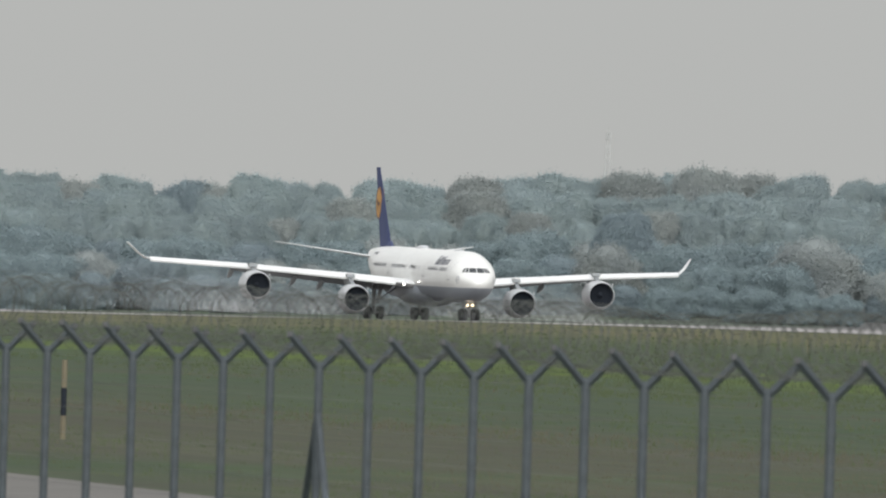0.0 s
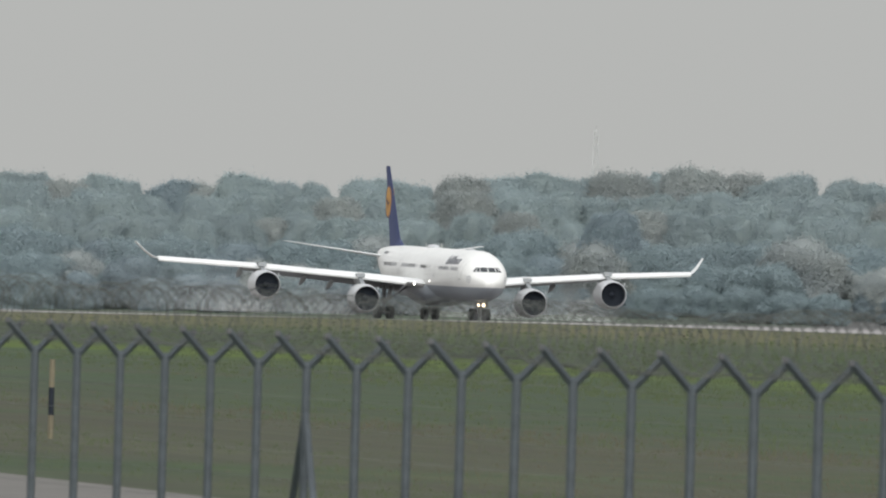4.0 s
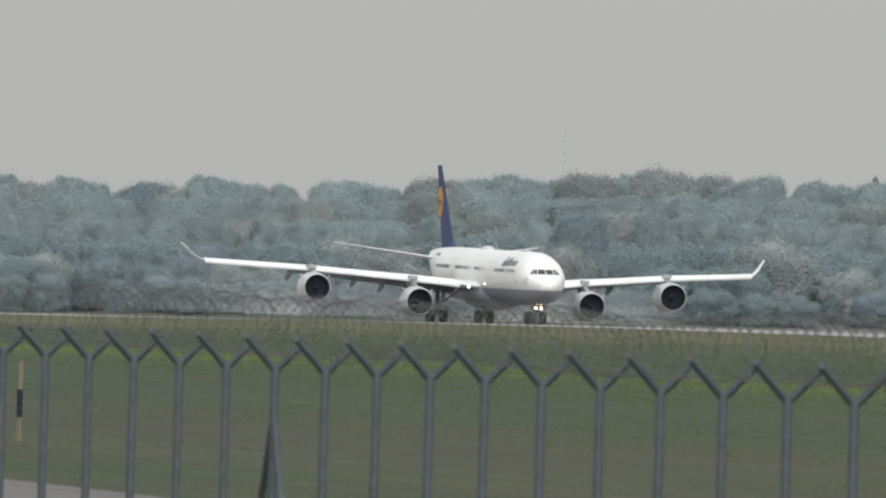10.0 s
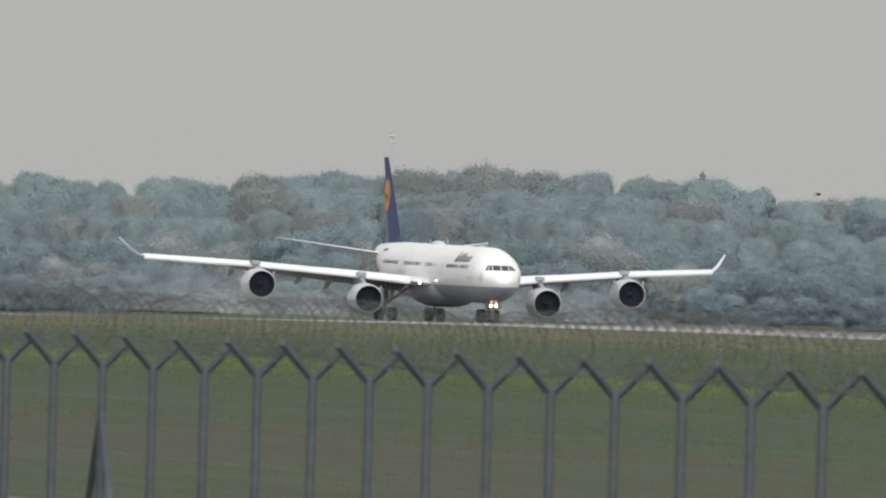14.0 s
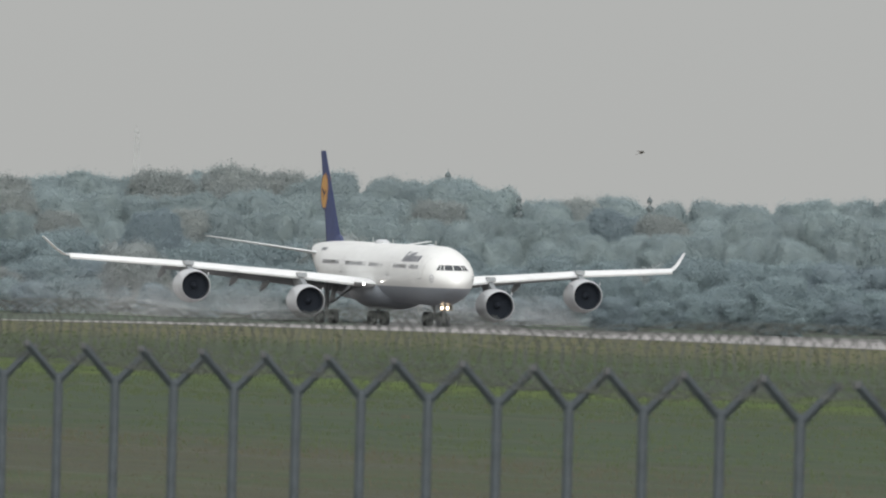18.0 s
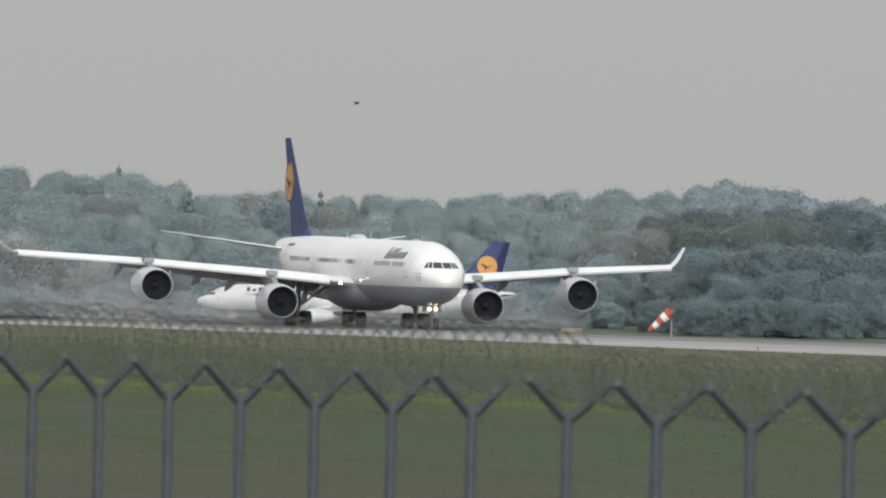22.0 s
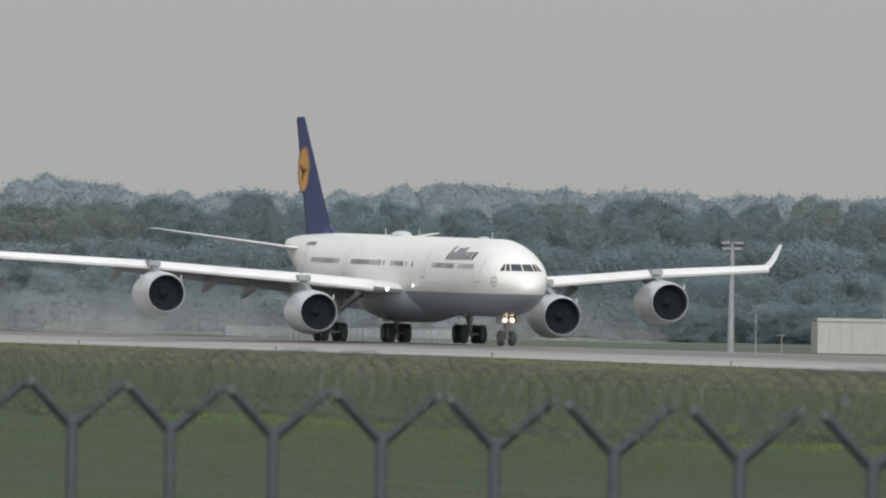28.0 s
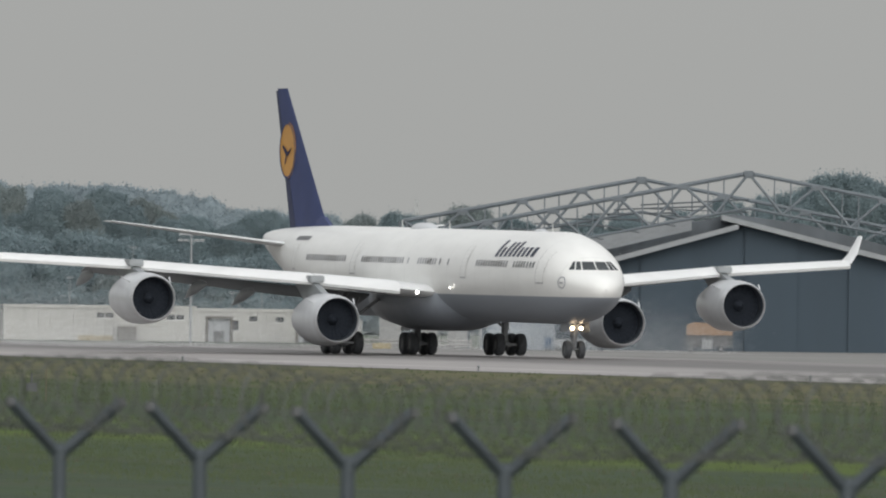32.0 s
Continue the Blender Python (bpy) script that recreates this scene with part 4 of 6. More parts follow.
# twin-engined jet, 44 m long, taxiing behind
SMALL = dict(
    length=44.5, r=2.0, zc=3.95, pitch=0.002, nose=5.8, tail=30.5, paint="jet2", win_z=4.55,
    windows=[(6.4, 13.6), (15.4, 28.0), (29.6, 36.5)],
    doors=[(4.4, 0.85, 1.8, 3.75), (14.2, 0.7, 1.5, 3.85), (28.7, 0.7, 1.5, 3.85), (37.6, 0.8, 1.7, 3.95)],
    emblem=(2.6, 3.9, 0.2), name_s=6.6, name_len=7.4, name_z=(5.0, 5.62), rear_mark=30.5,
    glass=[(0.03, 0.68, 0.03, 0.58), (0.74, 1.0, 0.64, 0.82), (1.04, 1.3, 0.86, 0.98)], glass_z=(4.38, 4.78),
    wing=[(15.6, 0.0, 2.7, 8.0, 1.0), (16.4, 2.0, 2.8, 7.2, 0.95), (19.0, 6.4, 3.3, 4.6, 0.55), (25.0, 16.6, 4.3, 1.6, 0.2)],
    slats=[(2.8, 5.2), (6.4, 16.0)], slat=0.3,
    flap=[(22.9, 2.2, 2.7, 1.2, 0.2), (23.0, 6.4, 3.2, 1.1, 0.18), (24.6, 12.5, 3.8, 0.8, 0.12)],
    fairings=[(4.4, 21.4, 2.55, 3.0), (7.4, 22.0, 3.1, 2.8), (10.6, 23.0, 3.5, 2.4)],
    winglet=(26.0, 17.0, 5.1, 0.6),
    stab=[(38.6, 0.4, 4.9, 4.0, 0.35), (39.2, 1.2, 5.0, 3.5, 0.3), (42.6, 6.2, 5.4, 1.6, 0.1)],
    fin=((35.4, 5.75, 6.6), (41.3, 12.7, 2.4)), rudder=0.0, disc=(40.5, 9.25, 1.5), disc_y=0.17,
    belly=(13.5, 25.5, 1.75, 2.15),
    engines=[(14.5, -5.75, 1.75, 0.86, 1.08, 3.6, 18.6, 3.25), (14.5, 5.75, 1.75, 0.86, 1.08, 3.6, 18.6, 3.25)],
    gears=[("nose_gear", 5.07, 0.0, 2.2, 0.38, 0.25, 0.5, (0.0,), 0.2), ("main_gear", 21.97, -3.8, 2.9, 0.6, 0.42, 0.93, (0.0,)), ("main_gear", 21.97, 3.8, 2.9, 0.6, 0.42, 0.93, (0.0,))],
    gear_doors=[(4.2, 5.4, -0.4, 1.3, 1.9, -8), (4.2, 5.4, 0.4, 1.3, 1.9, 8)],
    bumps=[(26.0, 0, 1.6, 0.2, 0.35)], antennas=[9.0, 31.0],
    lamps=[(4.9, 0.0, 1.5, 0.11, "lamp_w")],
)
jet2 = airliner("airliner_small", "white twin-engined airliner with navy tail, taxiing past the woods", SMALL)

# ---- security fence with forked posts and razor wire ----
FENCE_Z = 5.05


def fence_line():
    """Post positions along two straight runs."""
    a0, ad = Vector((-2.0, 170.52, 0)), Vector((0.4599, -2.4573, 0))
    run_a = [a0 + ad * (i - 4) for i in range(-3, 22)]
    b0, bd = Vector((6.37, 126.42, 0)), Vector((0.4612, -2.8217, 0))
    run_b = [b0 + bd * i for i in range(0, 20)]
    return run_a + run_b


def build_fence():
    fence = empty("security_fence", "grey steel security fence with forked posts and razor wire coil", "fence")
    line = fence_line()
    low = 2.75
    bm = BM()
    rod(bm, (0, 0, low - FENCE_Z - 0.05), (0, 0, 0.0), 0.039, 12)
    bmesh.ops.create_uvsphere(bm, u_segments=12, v_segments=6, radius=0.041)
    post = part("post", bm, "steel", fence, "grey galvanised steel post")
    arms = [[], []]
    for run, reach in enumerate((((-0.28, 0.285), (0.27, 0.245)), ((-0.285, 0.27), (0.35, 0.27)))):
        for x, z in reach:
            bm = BM()
            rod(bm, (0, 0, -0.03), (x, 0, z), 0.034, 4)
            arms[run].append(part("fork_arm", bm, "steel", post, "angled steel fork arm"))
            bm = BM()
            block(bm, x - 0.022, x + 0.022, -0.035, 0.035, z - 0.03, z + 0.022, 0.006)
            arms[run].append(part("wire_clip", bm, "hub", post, "dull wire clip at the arm's tip"))
    first = True
    for i, p in enumerate(line):
        d = (line[min(i + 1, len(line) - 1)] - line[max(i - 1, 0)])
        turn = math.degrees(math.atan2(d.y, d.x)) + 90
        m = pose(p.x, p.y, FENCE_Z, 0, 0, turn)
        if first:
            post.matrix_basis, first = m, False
        else:
            o = share(post, fence, m, "grey galvanised steel post")
            for a in arms[0 if i < 25 else 1]:
                if i == 25:
                    a.parent = o
                else:
                    share(a, o, None, a["label"])
    # straining braces at one post
    for i in (9, 33):
        for k in (-1, 1):
            p, q = line[i], line[i + k]
            bm = BM()
            foot = p + (q - p) * 0.5
            rod(bm, (p.x, p.y, FENCE_Z - 0.42), (foot.x, foot.y, low), 0.034, 10)
            part("brace", bm, "steel", fence, "slanting steel brace")
    # razor wire coil lying in the forks
    def coil(radius, pitch, phase, zoff, thick):
        pts = []
        for i, (a, b) in enumerate(zip(line, line[1:])):
            low_run = 1.0 if i < 25 else 0.78
            length = (b - a).length
            nrm = (b - a).normalized()
            side = Vector((-nrm.y, nrm.x, 0))
            steps = int(length / pitch * 14)
            for j in range(steps):
                k = j / steps
                ang = phase + 2 * math.pi * ((len(pts)) / 14)
                rr = radius * low_run * (1 + 0.05 * math.sin(len(pts) * 0.017) + 0.03 * math.sin(len(pts) * 0.11))
                far = max(0.0, 1 - (i + k) / 14)
                rr *= 1 + 0.14 * far
                loop = math.floor(len(pts) / 14 + 0.3)
                jit = 0.2 + 0.8 * far
                rr *= 1 + 0.30 * jit * noise.noise(Vector((loop * 1.37, phase, 0.5)))
                c = a + (b - a) * k + side * 0.16 * jit * noise.noise(Vector((loop * 0.83, phase, 4.5))) + Vector((0, 0, 0.10 * jit * noise.noise(Vector((loop * 1.11, phase, 9.5))) + FENCE_Z + zoff * low_run + 0.05 * far + 0.03 * math.sin(len(pts) * 0.013)))
                pts.append(c + side * rr * math.cos(ang) + Vector((0, 0, rr * math.sin(ang))))
        cu = bpy.data.curves.new("razor_coil", "CURVE")
        cu.dimensions, cu.bevel_depth, cu.bevel_resolution = "3D", thick, 0
        s = cu.splines.new("POLY")
        s.points.add(len(pts) - 1)
        s.points.foreach_set("co", [c for p in pts for c in (*p, 1)])
        s.points.foreach_set("radius", [0.75 + 0.6 * min(1.0, j / len(pts) * 1.6) for j in range(len(pts))])
        cu.materials.append(M["wire"])
        o = new("razor_coil", cu)
        o.parent = fence
        o["label"] = "coil of razor wire in the post forks"
    coil(0.26, 0.41, 0.0, 0.375, 0.0042)
    coil(0.235, 0.41, 2.6, 0.36, 0.003)
    # barbed strands and mesh strands
    def strand(name, a, b, r):
        d = b - a
        key = name, round(d.length, 3)
        if key not in spans:
            bm = BM()
            rod(bm, (0, 0, 0), (d.length, 0, 0), r, 4)
            spans[key] = part(name, bm, "wire", fence)
            o = spans[key]
        else:
            o = share(spans[key], fence)
        o.matrix_basis = Matrix.Translation(a) @ pose(0, 0, 0, 0, 0, math.degrees(math.atan2(d.y, d.x)))

    spans = {}
    for a, b in zip(line, line[1:]):
        n_ = (b - a).normalized()
        side = Vector((-n_.y, n_.x, 0))
        for off, z in ((-0.25, 0.25), (-0.13, 0.12), (0.25, 0.25), (0.13, 0.12)):
            lift = side * off + Vector((0, 0, FENCE_Z + z))
            strand("barbed_strand", a + lift, b + lift, 0.002)
        for j in range(8):
            lift = Vector((0, 0, FENCE_Z - 0.04 - j * 0.25))
            strand("mesh_strand", a + lift, b + lift, 0.002)


build_fence()


# ---- trees ----
def dome(level):
    """Vertices and triangles of a unit ball."""
    bm = BM()
    bmesh.ops.create_icosphere(bm, subdivisions=level, radius=1.0)
    bm.verts.index_update()
    made = np.array([tuple(w.co) for w in bm.verts]), np.array([[w.index for w in f.verts] for f in bm.faces])
    bm.free()
    return made


def leaf_mesh(name, seed, height, width, leaves, size, mat, level=5):
    """Crown of one broad-leaved tree: a billowing leafy mass down to the undergrowth, with loose leaf sprays round it."""
    rng = np.random.RandomState(seed)
    shift = Vector((seed * 3.7, seed * 1.3, seed * 0.9))
    belly = Vector((width / 2, width / 2, height * 0.55))

    def skin(d):
        """Point of the crown's surface in a direction."""
        k = 0.84 + 0.26 * noise.noise(d * 1.5 + shift)
        h = math.sqrt(max(0.0, 1 - d.z * d.z))
        flat = h ** (0.10 if d.z < 0 else 0.62)
        way = Vector((d.x, d.y, 0)) * (flat / h if h > 1e-4 else 0)
        p = Vector((way.x * width / 2 * k, way.y * width / 2 * k, height * (0.40 + (0.58 if d.z > 0 else 0.42) * d.z * k)))
        out = Vector((p.x / belly.x, p.y / belly.y, (p.z - height * 0.4) / belly.z)).normalized()
        # boughs, twigs and sprays
        puff = 1.3 * (abs(noise.noise(p * 0.2 + shift)) - 0.25) + 1.25 * (abs(noise.noise(p * 0.46 + shift)) - 0.25) + 0.6 * (abs(noise.noise(p * 1.2 + shift)) - 0.2)
        return p + out * puff, out

    ball, tris = dome(level)
    made = [skin(Vector(q)) for q in ball]
    shell = np.array([tuple(p) for p, _ in made])
    way = np.array([tuple(o) for _, o in made])
    core = shell - way * 0.34
    # sprays lie anywhere on the surface, thinning outwards
    tri = tris[rng.choice(len(tris), leaves)]
    k = rng.dirichlet((1, 1, 1), leaves)[:, :, None]
    out = (way[tri] * k).sum(axis=1)
    p = (shell[tri] * k).sum(axis=1) + out * (rng.uniform(-0.32, 0.1, (leaves, 1)) + rng.exponential(0.2, (leaves, 1)))
    n_ = out * 0.25 + rng.normal(scale=0.62, size=(leaves, 3)) + np.array([0, 0, 0.25])
    n_ /= np.linalg.norm(n_, axis=1)[:, None]
    t = np.cross(n_, rng.normal(size=(leaves, 3)))
    t /= np.linalg.norm(t, axis=1)[:, None]
    b = np.cross(n_, t)
    s = size * rng.uniform(0.6, 1.25, (leaves, 1))
    v = np.concatenate([core, np.stack([p - t * s - b * s * 0.6, p + t * s - b * s * 0.6, p + b * s], axis=1).reshape(-1, 3)])
    v[:, 2] *= height * 0.985 / v[:, 2].max()
    v[:, 2] = np.maximum(v[:, 2], -0.4)
    faces = tris.tolist() + (np.arange(leaves * 3).reshape(-1, 3) + len(core)).tolist()
    me = bpy.data.meshes.new(name)
    me.from_pydata(v.tolist(), [], faces)
    me.materials.append(M[mat])
    me.polygons.foreach_set("use_smooth", [i < len(tris) for i in range(len(faces))])
    return me


def fir_mesh(name, seed, height, width, mat):
    """Conifer crown: drooping tiers of needle sprays round the stem."""
    rng = random.Random(seed)
    bm = BM()
    tiers = 16
    for i in range(tiers):
        h = 0.05 + 0.92 * i / tiers
        rad = width / 2 * (1 - h) + 0.2
        n = 11
        for j in range(n):
            a = 6.283 * (j + rng.uniform(-0.3, 0.3)) / n
            ln = rad * rng.uniform(0.65, 1.1)
            c, q = math.cos(a), math.sin(a)
            z = h * height + rng.uniform(-0.3, 0.3)
            w = 0.22 * ln + 0.12
            top, tip = Vector((0, 0, z + 0.5)), Vector((c * ln, q * ln, z - 0.25 * ln))
            m1, m2 = Vector((c * ln * 0.6 - q * w, q * ln * 0.6 + c * w, z - 0.05 * ln)), Vector((c * ln * 0.6 + q * w, q * ln * 0.6 - c * w, z - 0.05 * ln))
            mid = Vector((c * ln * 0.55, q * ln * 0.55, z - 0.35 - 0.2 * ln))
            v = [bm.verts.new(x) for x in (top, m1, tip, m2, mid)]
            for f in ((0, 1, 2), (0, 2, 3), (0, 4, 1), (1, 4, 2), (2, 4, 3), (3, 4, 0)):
                bm.faces.new([v[k] for k in f])
    rod(bm, (0, 0, height * 0.9), (0, 0, height * 0.965), 0.06, 5, 0.02)
    me = bpy.data.meshes.new(name)
    bm.to_mesh(me)
    bm.free()
    me.materials.append(M[mat])
    return me


def trunk_mesh(seed, height, r):
    rng = random.Random(seed)
    bm = BM()
    rod(bm, (0, 0, -0.5), (0, 0, height * 0.5), r, 8, r * 0.55)
    for i in range(6):
        a, h = rng.uniform(0, 6.28), height * rng.uniform(0.25, 0.5)
        ln = height * rng.uniform(0.12, 0.2)
        rod(bm, (0, 0, h), (ln * math.cos(a), ln * math.sin(a), h + ln * 0.9), r * 0.4, 6, r * 0.1)
    return bm


KINDS = {}


def tree_kind(key, seed, height, width, mat, label, leaves=60000, size=0.105, conic=False, level=5):
    t = empty("tree", label, "tree", "trees at the airfield's edge")
    part("trunk", trunk_mesh(seed, height, 0.32 if not conic else 0.25), "bark", t)
    cr = new("crown", fir_mesh("crown", seed, height, width, mat) if conic else leaf_mesh("crown", seed, height, width, leaves, size, mat, level))
    cr.parent = t
    KINDS[key] = t, height, width
    t.matrix_basis = pose(-600 - 20 * len(KINDS), -900, 2.75)


GREEN = "broad green deciduous tree in the airfield woods"
RUST = "deciduous tree turning rust brown in the woods"
DARK = "dark green dense tree in the woods"
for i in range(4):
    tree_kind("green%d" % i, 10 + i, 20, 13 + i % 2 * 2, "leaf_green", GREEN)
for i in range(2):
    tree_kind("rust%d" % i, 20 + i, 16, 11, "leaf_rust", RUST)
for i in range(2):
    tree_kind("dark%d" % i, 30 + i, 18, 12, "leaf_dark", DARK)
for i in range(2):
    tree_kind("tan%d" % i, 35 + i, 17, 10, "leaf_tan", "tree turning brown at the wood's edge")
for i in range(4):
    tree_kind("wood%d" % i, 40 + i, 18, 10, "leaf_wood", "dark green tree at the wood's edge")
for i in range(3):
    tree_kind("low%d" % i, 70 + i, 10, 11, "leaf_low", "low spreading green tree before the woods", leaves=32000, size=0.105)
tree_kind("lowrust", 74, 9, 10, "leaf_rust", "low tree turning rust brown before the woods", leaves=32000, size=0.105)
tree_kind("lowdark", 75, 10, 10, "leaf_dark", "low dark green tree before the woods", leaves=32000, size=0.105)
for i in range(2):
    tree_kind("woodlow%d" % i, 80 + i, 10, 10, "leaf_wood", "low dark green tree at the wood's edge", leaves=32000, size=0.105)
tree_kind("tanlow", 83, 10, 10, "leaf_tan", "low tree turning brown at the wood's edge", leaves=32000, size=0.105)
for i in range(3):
    tree_kind("far%d" % i, 50 + i, 22, 15, "leaf_far", "distant tree beyond the woods, leaves paled for haze", leaves=8000, size=0.22, level=3)
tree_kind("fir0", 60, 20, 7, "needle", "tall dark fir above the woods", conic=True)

used = set()


def plant(key, az, r, top_dip, turn, squeeze=1.0):
    """A tree whose top reaches the given dip (negative: above eye level)."""
    t, h, w = KINDS[key]
    foot = spot(az, r, -0.3)
    height = EYE.z - top_dip * r / F - foot.z
    k = height / (h * 0.965)
    m = Matrix.Translation(foot) @ pose(0, 0, 0, 0, 0, turn) @ Matrix.Diagonal((k * squeeze, k * squeeze, k, 1))
    if key in used:
        o = copy_thing(t, Matrix.Translation(foot) @ pose(0, 0, 0, 0, 0, turn))
    else:
        o = t
        used.add(key)
        o.matrix_basis = Matrix.Translation(foot) @ pose(0, 0, 0, 0, 0, turn)
    o.scale = (k * squeeze, k * squeeze, k)
    return o


SKY_A = [(-900, -172), (-788, -162), (-728, -148), (-657, -131), (-608, -147), (-547, -134), (-397, -135), (-318, -150), (-267, -135), (-228, -147), (-137, -137), (42, -155), (117, -164), (192, -173), (282, -153), (352, -172), (442, -180), (522, -182), (612, -175), (712, -175), (780, -166), (843, -170), (887, -168), (939, -124), (969, -132), (1048, -136), (1127, -153), (1178, -140), (1297, -151), (1368, -148), (1428, -134), (1477, -161), (1567, -153), (1715, -160), (1900, -155)]
SKY_B = [(1750, -104), (1824, -128), (1944, -138), (2062, -144), (2184, -139), (2230, -159), (2302, -150), (2432, -149), (2663, -140), (2782, -152), (2982, -158), (3132, -151), (3232, -163), (3332, -167), (3484, -162), (3541, -142), (3642, -117), (3735, -120), (3822, -112), (3891, -122), (3970, -118), (4102, -138), (4200, -120), (4400, -120), (4480, -138), (4580, -160), (4900, -165)]
SKY_C = [(1760, -140), (1863, -171), (1915, -177), (2012, -167), (2060, -148), (2300, -155), (2432, -163), (2512, -152), (2551, -171), (2611, -178), (2692, -174), (2771, -168), (2861, -173), (2942, -165), (3002, -171), (3075, -160), (3172, -170), (3251, -163), (3531, -156), (3601, -149), (3651, -139), (3720, -115)]
rng = random.Random(5)


def grove(table, kinds, a0, a1, step, rows, drop):
    for r, lower, jump in rows:
        az = a0 + rng.uniform(0, step)
        while az < a1:
            key = rng.choice(kinds) if not isinstance(kinds, dict) else rng.choices(list(kinds), list(kinds.values()))[0]
            dip = (bend(az, table) - 5) * (1 - lower) + rng.uniform(-drop, drop) + lower * 60
            plant(key, az, r + rng.uniform(-18, 18), dip, rng.uniform(0, 360), rng.uniform(0.88, 1.12) * (1 + 0.25 * lower))
            az += step * jump * rng.uniform(0.75, 1.25)


MIX_A = {"green0": 3, "green1": 3, "green2": 3, "green3": 3, "dark0": 0.4, "rust0": 0.8, "rust1": 0.6}
LOW_A = {"low0": 2, "low1": 2, "low2": 2, "lowdark": 1.6, "lowrust": 1.2}
MIX_B = {"wood0": 3, "wood1": 3, "wood2": 3, "wood3": 3, "tan0": 1.3, "tan1": 1.3}
LOW_B = {"woodlow0": 3, "woodlow1": 3, "tanlow": 1}
EDGE_B = {"tan0": 3, "tan1": 3, "wood1": 1}
HEM_A = {"low0": 1, "low1": 1, "low2": 1, "lowdark": 3}
HEM_B = {"woodlow0": 1, "woodlow1": 1}
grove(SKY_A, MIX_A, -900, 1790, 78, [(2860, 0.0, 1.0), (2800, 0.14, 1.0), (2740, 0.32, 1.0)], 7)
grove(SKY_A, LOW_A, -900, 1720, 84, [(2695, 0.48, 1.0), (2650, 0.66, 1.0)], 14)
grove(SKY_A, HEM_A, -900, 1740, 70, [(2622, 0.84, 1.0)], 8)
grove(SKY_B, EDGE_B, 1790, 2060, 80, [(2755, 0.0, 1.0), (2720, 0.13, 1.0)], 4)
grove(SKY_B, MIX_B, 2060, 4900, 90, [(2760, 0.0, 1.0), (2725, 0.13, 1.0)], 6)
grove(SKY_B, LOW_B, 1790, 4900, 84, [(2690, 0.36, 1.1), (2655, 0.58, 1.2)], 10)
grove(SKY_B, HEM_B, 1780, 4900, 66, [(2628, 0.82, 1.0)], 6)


def far_woods():
    """Wooded ridge behind the near wood, its leaf colour paled for haze, one mass of crowns."""
    rows = []
    for r, lower in ((3700, 0.0), (3650, 0.13)):
        az = 1760.0
        while az < 3850:
            t, h, w = KINDS["far%d" % rng.randrange(3)]
            foot = spot(az, r, -0.3)
            k = (EYE.z - ((bend(az, SKY_C) - 8) * (1 - lower) + rng.uniform(-4, 4)) * r / F - foot.z) / (h * 0.965)
            rows.append(([c for c in t.children if c.name.startswith("crown")][0].data, Matrix.Translation(foot) @ pose(0, 0, 0, 0, 0, rng.uniform(0, 360)) @ Matrix.Diagonal((k, k, k, 1))))
            az += 50 * rng.uniform(0.8, 1.25)
    bm = BM()
    for me, m in rows:
        n_ = len(bm.verts)
        bm.from_mesh(me)
        bm.verts.ensure_lookup_table()
        bmesh.ops.transform(bm, matrix=m, verts=bm.verts[n_:])
    me = bpy.data.meshes.new("far_woods")
    bm.to_mesh(me)
    bm.free()
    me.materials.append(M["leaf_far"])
    tagged(new("far_woods", me), "distant woods on a low ridge, paled for haze", "woods", kind="stuff")
    for key in ("far0", "far1", "far2"):
        for o in (*KINDS[key][0].children, KINDS[key][0]):
            bpy.data.objects.remove(o)


far_woods()
for az, dip in ((839, -188), (966, -147), (1197, -151)):
    plant("fir0", az, 2850, dip, 0)
plant("dark1", 318, 2662, -110, 70, 0.98)
plant("lowrust", 296, 2636, -52, 40, 1.0)
plant("lowrust", 655, 2640, -62, 130, 1.2)
plant("low1", 392, 2640, -50, 10, 1.0)
for az, dip in ((4690, -172), (4735, -206), (4790, -206), (4850, -190)):
    plant("wood1", az, 2560, dip, az % 90, 1.1)


# ---- far airfield things ----
def radio_mast(az, r, top_dip, width, label):
    m = facing(az, r)
    mast = empty("radio_mast", label, "mast", m=m)
    h = EYE.z - top_dip * r / F - m.translation.z
    w = width
    for x, y in ((-1, -1), (1, -1), (1, 1), (-1, 1)):
        bm = BM()
        rod(bm, (x * w, y * w, 0), (x * w * 0.35, y * w * 0.35, h), 0.14, 5)
        part("leg", bm, "far_mast", mast)
    n = 14
    for i in range(n):
        bm = BM()
        z0, z1 = h * i / n, h * (i + 1) / n
        k0, k1 = w * (1 - 0.65 * i / n), w * (1 - 0.65 * (i + 1) / n)
        for s in (-1, 1):
            rod(bm, (-k0 * s, -k0, z0), (k1 * s, -k1, z1), 0.08, 4)
            rod(bm, (-k0 * s, k0, z0), (k1 * s, k1, z1), 0.08, 4)
        part("lattice", bm, "far_mast", mast)
    bm = BM()
    block(bm, -w * 0.6, w * 0.6, -w * 0.6, w * 0.6, h * 0.955, h * 0.96)
    part("platform", bm, "far_mast", mast)
    bm = BM()
    rod(bm, (0, 0, h * 0.96), (0, 0, h * 1.03), 0.09, 5, 0.04)
    part("aerial", bm, "far_mast", mast)


radio_mast(287, 3900, -243, 1.1, "slender lattice radio mast beyond the woods, paled for haze")
radio_mast(4011, 4200, -145, 0.9, "small distant lattice mast beyond the woods")


